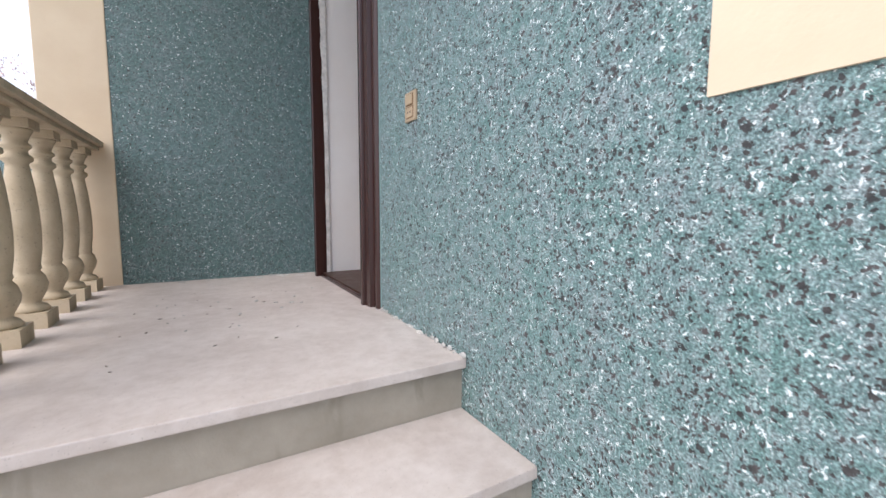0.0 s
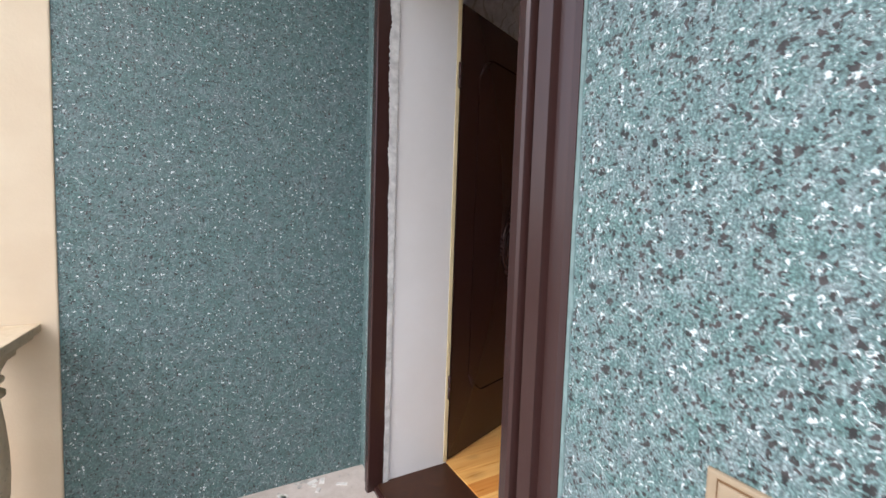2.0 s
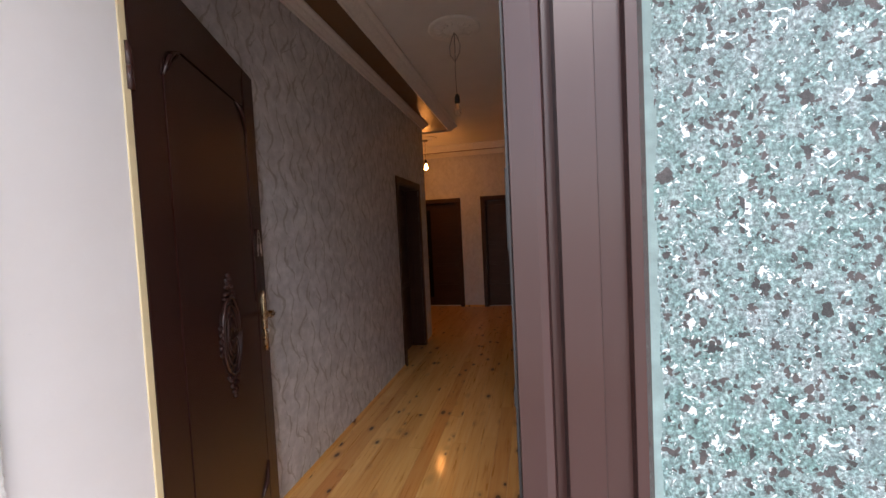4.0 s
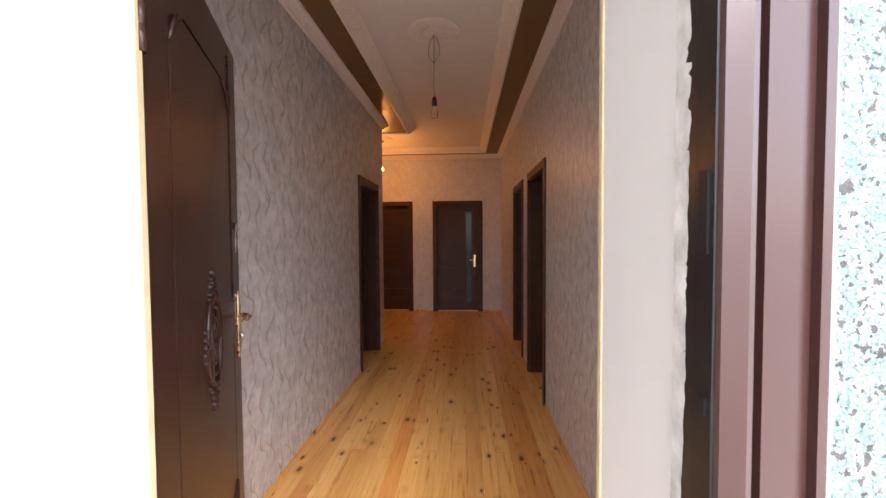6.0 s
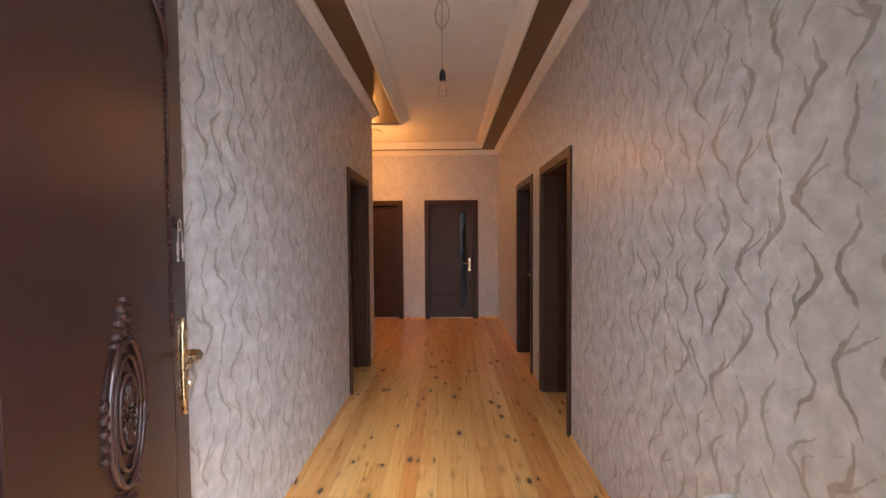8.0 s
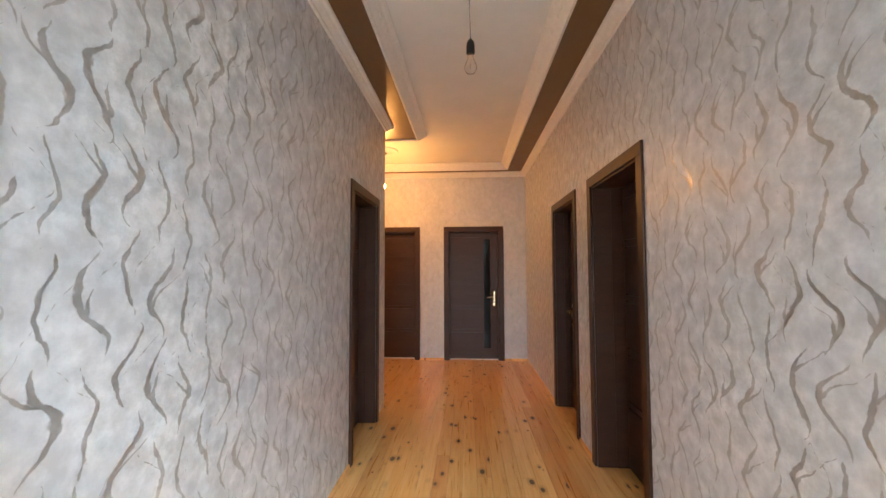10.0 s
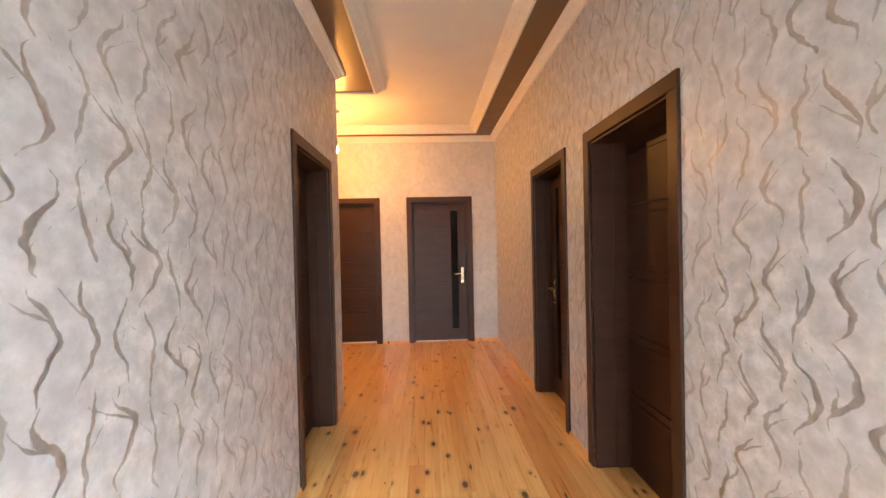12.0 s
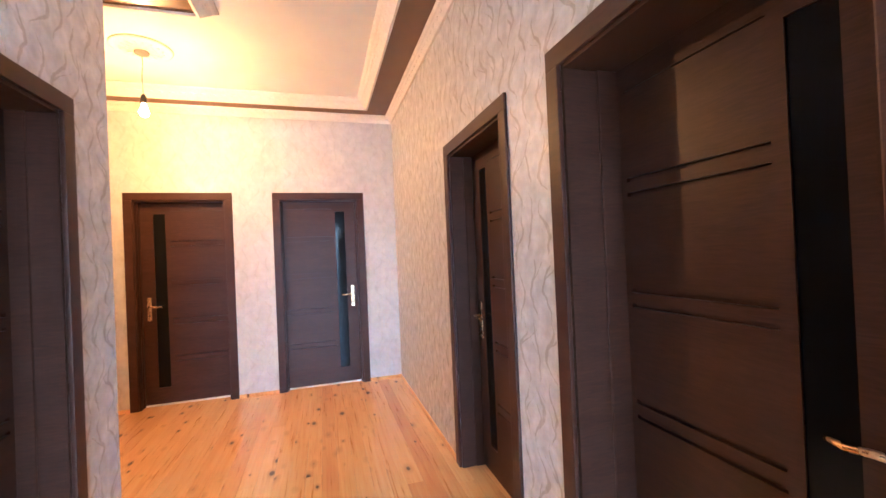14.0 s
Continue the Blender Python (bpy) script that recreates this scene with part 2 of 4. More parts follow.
def cement_render():
    s = Shade("cement_riser", 0.9)
    c = s.coords()
    big, _ = s.noise(c, 4, 5, 0.65)
    damp, _ = s.noise(s.coords((1, 1, 0.35)), 7, 3, 0.6, 0.8)
    grit, _ = s.noise(c, 160, 3)
    col = s.ramp(big, [(0.3, (0.27, 0.24, 0.195)), (0.7, (0.38, 0.345, 0.29))])
    col = s.mix(s.ramp(damp, [(0.60, g(0.0)), (0.68, g(0.5))]), col, (0.21, 0.19, 0.15))
    return s.done(col, grit, 0.4, 0.002)


def cast_concrete():
    s = Shade("cast_baluster_concrete", 0.8)
    c = s.coords()
    big, _ = s.noise(c, 8, 4, 0.6)
    pits, _ = s.noise(c, 90, 3)
    col = s.ramp(big, [(0.3, (0.42, 0.335, 0.225)), (0.7, (0.57, 0.475, 0.345))])
    col = s.mix(s.ramp(pits, [(0.62, g(0.0)), (0.7, g(0.6))]), col, (0.28, 0.23, 0.18))
    return s.done(col, pits, 0.4, 0.002)


def cream_plaster():
    s = Shade("cream_plaster", 0.85)
    c = s.coords()
    big, _ = s.noise(c, 3, 5, 0.6)
    fine, _ = s.noise(c, 120, 3)
    col = s.ramp(big, [(0.3, (0.66, 0.53, 0.38)), (0.7, (0.74, 0.62, 0.46))])
    return s.done(col, fine, 0.3, 0.002)


def white_plaster():
    s = Shade("white_plaster", 0.7)
    c = s.coords()
    big, _ = s.noise(c, 2, 5, 0.6)
    scuff, _ = s.noise(s.coords((1, 1, 3)), 11, 5, 0.7, 1.0)
    fine, _ = s.noise(c, 90, 3)
    col = s.ramp(big, [(0.3, (0.76, 0.74, 0.72)), (0.7, (0.82, 0.81, 0.80))])
    col = s.mix(s.ramp(scuff, [(0.70, g(0.0)), (0.76, g(0.35))]), col, (0.45, 0.42, 0.40))
    return s.done(col, fine, 0.2, 0.001)


CHIPS, PAPER, PINE, WOOD, ENAMEL = stone_chip_plaster(), veined_wallpaper(), pine(), dark_wood(), brown_enamel()
# hall wallpaper copied with veins faded and sheen dulled, as washed out by bulb light
LAMPLIT_PAPER = veined_wallpaper("lamplit_veined_wallpaper", 0.16, 0.25, 0.25)
SHADED_FINE_CHIPS = stone_chip_plaster("shaded_fine_chip_plaster", True)
CEMENT = cement_render()
STONE, CAST, CREAM, WHITE = stair_stone(), cast_concrete(), cream_plaster(), white_plaster()
CEILING_WHITE = plain("ceiling_white", (0.78, 0.77, 0.75), 0.75, vary=0.03, scale=4)
GYPSUM = plain("gypsum_moulding", (0.80, 0.78, 0.75), 0.6, vary=0.05, scale=30, bump=0.5)
BAND_BROWN = plain("brown_ceiling_paint", (0.17, 0.093, 0.042), 0.42, vary=0.10, scale=9)
BRASS = plain("satin_brass", (0.70, 0.52, 0.30), 0.26, 1.0, vary=0.08, scale=40)
STEEL = plain("key_steel", (0.75, 0.73, 0.70), 0.3, 1.0, vary=0.06, scale=60)
BLACK_GLASS = plain("black_glass", (0.006, 0.006, 0.007), 0.06, vary=0.05, scale=3, bump=0.02)
BLACK_GLASS.node_tree.nodes["Principled BSDF"].inputs["Specular IOR Level"].default_value = 0.14
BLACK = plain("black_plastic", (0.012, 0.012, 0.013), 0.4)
GREY_CABLE = plain("grey_cable", (0.30, 0.29, 0.28), 0.5)
BEIGE = plain("beige_plastic", (0.39, 0.30, 0.20), 0.4, vary=0.05)
YELLOW = plain("yellow_corner_bead", (0.68, 0.57, 0.34), 0.6, vary=0.08)
MORTAR = plain("white_mortar", (0.70, 0.69, 0.67), 0.9, vary=0.25, scale=25, bump=0.8)
CRUMB = plain("crumbled_plaster", (0.46, 0.45, 0.43), 0.95, vary=0.25, scale=40, bump=0.6)
WHITE_PLASTIC = plain("white_plastic", (0.78, 0.77, 0.76), 0.4, vary=0.04)
YARD = plain("pale_concrete_yard", (0.42, 0.40, 0.37), 0.85, vary=0.18, scale=1.3, bump=0.4)
BARK = plain("bark", (0.42, 0.34, 0.30), 0.9, vary=0.3, scale=20, bump=0.8)
LEAF = plain("blossom_leaf", (0.66, 0.50, 0.48), 0.55, vary=0.3, scale=5)
TREAD_EDGE = plain("stone_grit", (0.25, 0.22, 0.19), 0.9, vary=0.4, scale=80)
THREAD_STEEL = plain("dull_steel", (0.10, 0.092, 0.088), 0.5, 0.4)


def lit_bulb():
    s = Shade("lit_bulb", 0.3)
    s.put(s.b, "Emission Color", (1.0, 0.37, 0.08, 1))
    s.put(s.b, "Emission Strength", BULB)
    return s.done((0.9, 0.8, 0.6))


def clear_glass():
    s = Shade("clear_glass", 0.03)
    s.put(s.b, "Transmission Weight", 1.0)
    s.put(s.b, "IOR", 1.2)
    return s.done((1.0, 1.0, 1.0))


LIT, CLEAR = lit_bulb(), clear_glass()


# ---------------------------------------------------------------- mesh tools
def box(bm, x0, y0, z0, x1, y1, z1):
    """A box between two corners; returns its vertices."""
    m = Matrix.LocRotScale(((x0 + x1) / 2, (y0 + y1) / 2, (z0 + z1) / 2), None, (abs(x1 - x0), abs(y1 - y0), abs(z1 - z0)))
    return bmesh.ops.create_cube(bm, size=1, matrix=m)["verts"]


def soften(bm, width, seg=1):
    bmesh.ops.bevel(bm, geom=[e for e in bm.edges if e.calc_length() > width * 3], offset=width, segments=seg, affect="EDGES", profile=0.6)


def lathe(bm, profile, m=None, n=20):
    """Turns (radius, height) rows about the z axis."""
    rings = []
    for r, z in profile:
        rings.append([bm.verts.new(((m or Matrix()) @ Vector((r * math.cos(2 * math.pi * k / n), r * math.sin(2 * math.pi * k / n), z)))) for k in range(n)])
    for a, b in zip(rings, rings[1:]):
        for k in range(n):
            f = bm.faces.new((a[k], a[(k + 1) % n], b[(k + 1) % n], b[k]))
            f.smooth = True
    bm.faces.new(rings[0][::-1]), bm.faces.new(rings[-1])


def tube(bm, pts, r, n=8):
    """A round bar through points."""
    pts = [Vector(p) for p in pts]
    rings = []
    for i, p in enumerate(pts):
        d = (pts[min(i + 1, len(pts) - 1)] - pts[max(i - 1, 0)]).normalized()
        side = d.orthogonal().normalized() if not rings else (last - d * last.dot(d)).normalized()
        last = side
        up = d.cross(side)
        rr = r[i] if isinstance(r, (list, tuple)) else r
        rings.append([bm.verts.new(p + rr * (math.cos(2 * math.pi * k / n) * side + math.sin(2 * math.pi * k / n) * up)) for k in range(n)])
    for a, b in zip(rings, rings[1:]):
        for k in range(n):
            bm.faces.new((a[k], a[(k + 1) % n], b[(k + 1) % n], b[k])).smooth = True
    bm.faces.new(rings[0][::-1]), bm.faces.new(rings[-1])


def sweep(bm, path, profile, closed=True):
    """Sweeps a profile of (distance to the path's left, height) along a path in plan, with mitred corners."""
    n = len(path)
    rings = []
    for i in range(n):
        p = Vector(path[i])
        a = Vector(path[i - 1]) if closed or i else None
        b = Vector(path[(i + 1) % n]) if closed or i < n - 1 else None
        d1 = (p - a).normalized() if a is not None else (b - p).normalized()
        d2 = (b - p).normalized() if b is not None else d1
        n1, n2 = Vector((-d1.y, d1.x)), Vector((-d2.y, d2.x))
        mit = (n1 + n2) / (1 + n1.dot(n2))
        rings.append([bm.verts.new((p.x + mit.x * o, p.y + mit.y * o, z)) for o, z in profile])
    k = len(profile)
    for i in range(n if closed else n - 1):
        a, b = rings[i], rings[(i + 1) % n]
        for j in range(k):
            bm.faces.new((a[j], b[j], b[(j + 1) % k], a[(j + 1) % k]))
    if not closed:
        bm.faces.new(rings[0]), bm.faces.new(rings[-1][::-1])


def relief(bm, xs, zs, depth, y_front, y_back):
    """A slab that faces +y, cut into cells; depth(x, z) sets each cell's front back by so much."""
    xs, zs = sorted(set(round(x, 5) for x in xs)), sorted(set(round(z, 5) for z in zs))
    d = [[depth((a + b) / 2, (c + e) / 2) for c, e in zip(zs, zs[1:])] for a, b in zip(xs, xs[1:])]
    nx, nz = len(xs) - 1, len(zs) - 1

    def quad(*p):
        bm.faces.new([bm.verts.new(v) for v in p])

    for i in range(nx):
        for j in range(nz):
            y, x0, x1, z0, z1 = y_front - d[i][j], xs[i], xs[i + 1], zs[j], zs[j + 1]
            quad((x1, y, z0), (x0, y, z0), (x0, y, z1), (x1, y, z1))
            yr = y_front - d[i + 1][j] if i + 1 < nx else y_back
            if abs(yr - y) > 1e-6:
                quad((x1, y, z0), (x1, y, z1), (x1, yr, z1), (x1, yr, z0))
            yu = y_front - d[i][j + 1] if j + 1 < nz else y_back
            if abs(yu - y) > 1e-6:
                quad((x0, y, z1), (x0, yu, z1), (x1, yu, z1), (x1, y, z1))
        quad((xs[i], y_front - d[i][0], zs[0]), (xs[i + 1], y_front - d[i][0], zs[0]), (xs[i + 1], y_back, zs[0]), (xs[i], y_back, zs[0]))
    for j in range(nz):
        quad((xs[0], y_front - d[0][j], zs[j]), (xs[0], y_back, zs[j]), (xs[0], y_back, zs[j + 1]), (xs[0], y_front - d[0][j], zs[j + 1]))
    quad((xs[0], y_back, zs[0]), (xs[-1], y_back, zs[0]), (xs[-1], y_back, zs[-1]), (xs[0], y_back, zs[-1]))
    bmesh.ops.remove_doubles(bm, verts=bm.verts, dist=1e-5)
    bmesh.ops.recalc_face_normals(bm, faces=bm.faces)


def mesh_of(name, bm, *mats):
    bmesh.ops.recalc_face_normals(bm, faces=bm.faces)
    me = bpy.data.meshes.new(name)
    bm.to_mesh(me)
    bm.free()
    for m in mats:
        me.materials.append(m)
    return me


def part(name, bm, material, parent, label=""):
    ob = new(name, mesh_of(name, bm, material))
    ob.parent = parent
    return tagged(ob, label)


def thing(name, bm, material, label, category, group="", kind=""):
    return tagged(new(name, mesh_of(name, bm, material)), label, category, group, kind)


def base(name, m, label, category, group="", kind=""):
    ob = new(name)
    ob.empty_display_size = 0.05
    ob.matrix_world = m
    return tagged(ob, label, category, group, kind)


def setting(name, bm, mats, label, category, choose=None):
    """A piece of the setting; choose(normal, centre) gives each face's material."""
    if choose:
        bmesh.ops.recalc_face_normals(bm, faces=bm.faces)
        bm.normal_update()
        for f in bm.faces:
            f.material_index = choose(f.normal, f.calc_center_median())
    return tagged(new(name, mesh_of(name, bm, *mats)), label, category, "", "structure")


def wall_with_openings(bm, along, a0, a1, b0, b1, z0, z1, openings):
    """A wall along 'x' or 'y' from a0 to a1, b0 to b1 thick; openings are (from, to, bottom, top)."""

    def blk(p, q, za, zb):
        if q - p > 1e-4 and zb - za > 1e-4:
            box(bm, *((p, b0, za, q, b1, zb) if along == "x" else (b0, p, za, b1, q, zb)))

    at = a0
    for p, q, za, zb in sorted(openings):
        blk(at, p, z0, z1)
        blk(p, q, z0, za)
        blk(p, q, zb, z1)
        at = q
    blk(at, a1, z0, z1)


# ---------------------------------------------------------------- the plan
HALL_X0, HALL_X1, HALL_W = 0.367, 7.06, 1.76
TURN_X, ROOM_Y = 4.86, 4.4
BAND_Z, TOP_Z = 2.92, 3.0
LANDING = -0.03
DOOR_W, DOOR_H, CASE = 0.93, 2.07, 0.072
FAR_Y = 1.56

# rooms' walls
bm = bmesh.new()
wall_with_openings(bm, "y", -4.2, 4.7, 0.0, HALL_X0, -1.4, 3.3, [(0.378, 1.35, -0.04, 2.3)])
setting("wall_entrance", bm, [CHIPS, PAPER, WHITE], "house wall with teal stone-chip plaster outside", "wall",
        lambda n, c: 0 if n.x < -0.5 else 1 if n.x > 0.5 else 2)


def clear(x0, w=DOOR_W):
    return (x0 + CASE - 0.004, x0 + w - CASE + 0.004, -0.1, DOOR_H - CASE + 0.004)


R1, R2, LD, FD, FA = 2.87, 4.165, 3.63, 0.347, 1.652
bm = bmesh.new()
wall_with_openings(bm, "x", HALL_X0, HALL_X1 + 0.3, -0.32, 0.0, -0.1, 3.1, [clear(R1, 0.955), clear(R2)])
setting("wall_south", bm, [PAPER], "hall wall with grey veined wallpaper", "wall")
bm = bmesh.new()
wall_with_openings(bm, "x", HALL_X0, TURN_X, HALL_W, HALL_W + 0.3, -0.1, 3.1, [clear(LD)])
setting("wall_north", bm, [PAPER], "hall wall with grey veined wallpaper", "wall")
bm = bmesh.new()
box(bm, TURN_X - 0.3, HALL_W + 0.3, -0.1, TURN_X, ROOM_Y, 3.1)
setting("wall_return", bm, [PAPER], "wall with grey veined wallpaper round the corner", "wall")
bm = bmesh.new()
wall_with_openings(bm, "y", 0.0, ROOM_Y, HALL_X1, HALL_X1 + 0.3, -0.1, 3.1, [clear(FD), clear(FA)])
setting("wall_east", bm, [LAMPLIT_PAPER], "end wall with grey veined wallpaper", "wall")
bm = bmesh.new()
box(bm, TURN_X - 0.3, ROOM_Y, -0.1, HALL_X1 + 0.3, ROOM_Y + 0.25, 3.1)
setting("wall_far_side", bm, [PAPER], "plain closing wall with grey wallpaper", "wall")
# what closes the door recesses behind the leaves of the hall's sides
for nm, c in (("backing_1", (HALL_X0, -0.36, -0.1, HALL_X1, -0.32, 3.1)), ("backing_2", (HALL_X0, HALL_W + 0.3, -0.1, TURN_X - 0.3, HALL_W + 0.34, 3.1))):
    bm = bmesh.new()
    box(bm, *c)
    setting("wall_" + nm, bm, [WHITE], "plain white wall behind the doors", "wall")

# ceiling with its lowered brown border, cornice and cove
bm = bmesh.new()
box(bm, HALL_X0, -0.3, TOP_Z, HALL_X1 + 0.3, ROOM_Y + 0.2, TOP_Z + 0.15)
setting("ceiling", bm, [CEILING_WHITE], "smooth white plasterboard ceiling", "ceiling")
ROOM = [(HALL_X0, 0.0), (HALL_X1, 0.0), (HALL_X1, ROOM_Y), (TURN_X, ROOM_Y), (TURN_X, HALL_W), (HALL_X0, HALL_W)]
INNER = [(0.66, 0.300), (6.82, 0.300), (6.82, 4.12), (5.37, 4.12), (5.37, 1.478), (0.66, 1.478)]
bm = bmesh.new()
for k in range(6):
    a, b, c, d = ROOM[k], ROOM[(k + 1) % 6], INNER[(k + 1) % 6], INNER[k]
    low = [bm.verts.new((*p, BAND_Z)) for p in (a, b, c, d)]
    high = [bm.verts.new((*p, BAND_Z + 0.05)) for p in (a, b, c, d)]
    bm.faces.new(low[::-1]), bm.faces.new(high)
    for j in range(4):
        bm.faces.new((low[j], low[(j + 1) % 4], high[(j + 1) % 4], high[j]))
setting("ceiling_border", bm, [BAND_BROWN], "lowered brown painted border of the ceiling", "ceiling border")
bm = bmesh.new()
sweep(bm, ROOM, [(-0.001, 2.845), (0.016, 2.845), (0.022, 2.858), (0.030, 2.866), (0.052, 2.888), (0.066, 2.893), (0.074, 2.904), (0.074, 2.917), (-0.001, 2.917)])
setting("cornice_trim", bm, [GYPSUM], "white gypsum cornice moulding", "cornice")
bm = bmesh.new()
sweep(bm, INNER, [(-0.012, 2.917), (-0.012, 2.903), (0.006, 2.900), (0.016, 2.912), (0.040, 2.935), (0.066, 2.965), (0.080, 2.972), (0.096, 2.985), (0.096, 2.998), (-0.004, 2.998)])
setting("cove_trim", bm, [GYPSUM], "white cove moulding round the raised ceiling", "moulding")
# a row of small raised leaves on the cornice and cove
bm = bmesh.new()


def leaf_row(p, q, off, z, tilt):
    p, q = Vector(p), Vector(q)
    d = (q - p).normalized()
    nrm = Vector((-d.y, d.x))
    n = int((q - p).length / 0.085)
    for k in range(n):
        c = p + d * (0.06 + 0.085 * k) + nrm * off
        m = Matrix.Translation((c.x, c.y, z)) @ Matrix.Rotation(math.atan2(d.y, d.x), 4, "Z") @ Matrix.Rotation(radians(tilt), 4, "X") @ Matrix.Diagonal((0.026, 0.011, 0.006, 1))
        bmesh.ops.create_icosphere(bm, subdivisions=1, radius=1, matrix=m)


for a, b in ((0, 1), (5, 0), (4, 5)):
    leaf_row(ROOM[a], ROOM[b], 0.041, 2.877, 45)
    leaf_row(INNER[a], INNER[b], 0.050, 2.946, 45)
leaf_row(ROOM[1], ROOM[2], 0.041, 2.877, 45), leaf_row(INNER[1], INNER[2], 0.050, 2.946, 45)
tagged(new("moulding_ornament", mesh_of("moulding_ornament", bm, GYPSUM)), "row of small gypsum leaves on the mouldings", "moulding", "", "stuff")

# pine skirting along the walls, broken at the doors
bm = bmesh.new()
SKIRT = [(-0.001, 0.0), (0.014, 0.0), (0.014, 0.012), (0.008, 0.030), (-0.001, 0.034)]
for pth in ([(HALL_X0, 0), (R1, 0)], [(R1 + 0.955, 0), (R2, 0)], [(R2 + DOOR_W, 0), (HALL_X1, 0), (HALL_X1, FD)], [(HALL_X1, FD + DOOR_W), (HALL_X1, FA)],
            [(HALL_X1, FA + DOOR_W), (HALL_X1, ROOM_Y), (TURN_X, ROOM_Y), (TURN_X, HALL_W), (LD + DOOR_W, HALL_W)], [(LD, HALL_W), (HALL_X0, HALL_W)]):
    sweep(bm, pth, SKIRT, closed=False)
setting("baseboard", bm, [PINE], "thin pine quarter-round skirting", "baseboard")


# ---------------------------------------------------------------- inner doors
def inner_door(name, m, recess, handle_low, label, sill=False, w=DOOR_W, strip=0.118):
    """A door in its casing. Local x runs along the wall, +y faces the hall, z is up."""
    d = base(name, m, label, "door", "dark inner doors", "structure")
    h, cw = DOOR_H, CASE
    for x in (0.0, w - cw):
        bm = bmesh.new()
        box(bm, x, -0.004, 0, x + cw, 0.014, h - cw)
        soften(bm, 0.004, 2)
        part("casing", bm, WOOD, d)
    bm = bmesh.new()
    box(bm, 0, -0.004, h - cw, w, 0.014, h)
    soften(bm, 0.004, 2)
    part("casing", bm, WOOD, d)
    for x0, x1 in ((cw - 0.002, cw + 0.012), (w - cw - 0.012, w - cw + 0.002)):
        bm = bmesh.new()
        box(bm, x0, -recess - 0.06, 0, x1, -0.004, h - cw)
        part("jamb", bm, WOOD, d)
        side = 1 if x0 < w / 2 else -1
        edge = x1 if side > 0 else x0
        bm = bmesh.new()
        box(bm, edge, -recess - 0.05, 0, edge + side * 0.010, -recess * 0.62, h - cw - 0.012)
        soften(bm, 0.003)
        part("door_stop", bm, WOOD, d)
    bm = bmesh.new()
    box(bm, cw - 0.002, -recess - 0.06, h - cw - 0.012, w - cw + 0.002, -0.004, h - cw + 0.002)
    part("jamb_head", bm, WOOD, d)
    # leaf with a glass strip beside the handle and pairs of grooves across
    x0, x1, z0, z1 = cw + 0.015, w - cw - 0.015, (0.014 if sill else 0.006), h - cw - 0.0105
    lw = x1 - x0

    def lx(t):
        return x0 + t if handle_low else x1 - t

    gl = sorted((lx(strip), lx(strip + 0.102)))
    gr = sorted((lx(strip + 0.14), lx(lw - 0.03)))
    lines = [(1.90, 1.905)]
    for z in (1.575, 1.195, 0.815, 0.45):
        lines += [(z - 0.032, z - 0.018), (z + 0.018, z + 0.032)]
    xs = [x0, x1, *gl, *gr]
    zs = [z0, z1, 0.17, 1.88] + [v for p in lines for v in p]

    def depth(x, z):
        if gl[0] < x < gl[1] and 0.17 < z < 1.88:
            return 0.012
        if gr[0] < x < gr[1] and any(a < z < b for a, b in lines):
            return 0.014
        return 0.0

    bm = bmesh.new()
    relief(bm, xs, zs, depth, -recess, -recess - 0.042)
    leaf = part("leaf", bm, WOOD, d)
    bm = bmesh.new()
    box(bm, gl[0] - 0.001, -recess - 0.014, 0.169, gl[1] + 0.001, -recess - 0.006, 1.881)
    part("glass_strip", bm, BLACK_GLASS, leaf, "black glass strip")
    for zz in (0.17, 1.88):
        bm = bmesh.new()
        box(bm, gl[0], -recess - 0.006, zz - 0.004, gl[1], -recess + 0.002, zz + 0.004)
        part("glass_bead", bm, WOOD, leaf)
    # lever handle on its plate
    hx, s = lx(0.062), (1 if handle_low else -1)
    bm = bmesh.new()
    box(bm, hx - 0.019, -recess, 0.83, hx + 0.019, -recess + 0.006, 1.06)
    soften(bm, 0.004, 2)
    plate = part("handle_plate", bm, BRASS, d, "satin brass handle plate")
    bm = bmesh.new()
    y = -recess
    tube(bm, [(hx, y + 0.004, 0.972), (hx, y + 0.036, 0.972), (hx + s * 0.010, y + 0.048, 0.972), (hx + s * 0.045, y + 0.050, 0.970), (hx + s * 0.085, y + 0.049, 0.964),
              (hx + s * 0.118, y + 0.046, 0.967)], [0.010, 0.009, 0.009, 0.0085, 0.008, 0.006])
    part("lever", bm, BRASS, plate)
    bm = bmesh.new()
    lathe(bm, [(0.008, 0.0), (0.008, 0.006), (0.005, 0.007)], Matrix.Translation((hx, y + 0.005, 0.882)) @ Matrix.Rotation(radians(-90), 4, "X"), 12)
    part("keyhole", bm, THREAD_STEEL, plate)
    if sill:
        bm = bmesh.new()
        box(bm, cw + 0.012, -recess - 0.05, 0.0, w - cw - 0.012, -recess + 0.012, 0.016)
        soften(bm, 0.003)
        part("threshold", bm, WHITE_PLASTIC, d, "white threshold strip")
    return d


inner_door("door_1", pose(R1, 0, 0), 0.215, True, "closed dark wood door with black glass strip", False, 0.955, 0.145)
inner_door("door_2", pose(R2, 0, 0), 0.15, False, "closed dark wood door with black glass strip")
inner_door("door_3", pose(LD + DOOR_W, HALL_W, 0, 0, 0, 180), 0.16, False, "closed dark wood door in a deep casing")
inner_door("door_4", pose(HALL_X1, FD, 0, 0, 0, 90), 0.06, True, "closed dark wood door with white threshold", True)
inner_door("door_5", pose(HALL_X1, FA, 0, 0, 0, 90), 0.10, False, "closed dark brown wood door with white threshold", True)


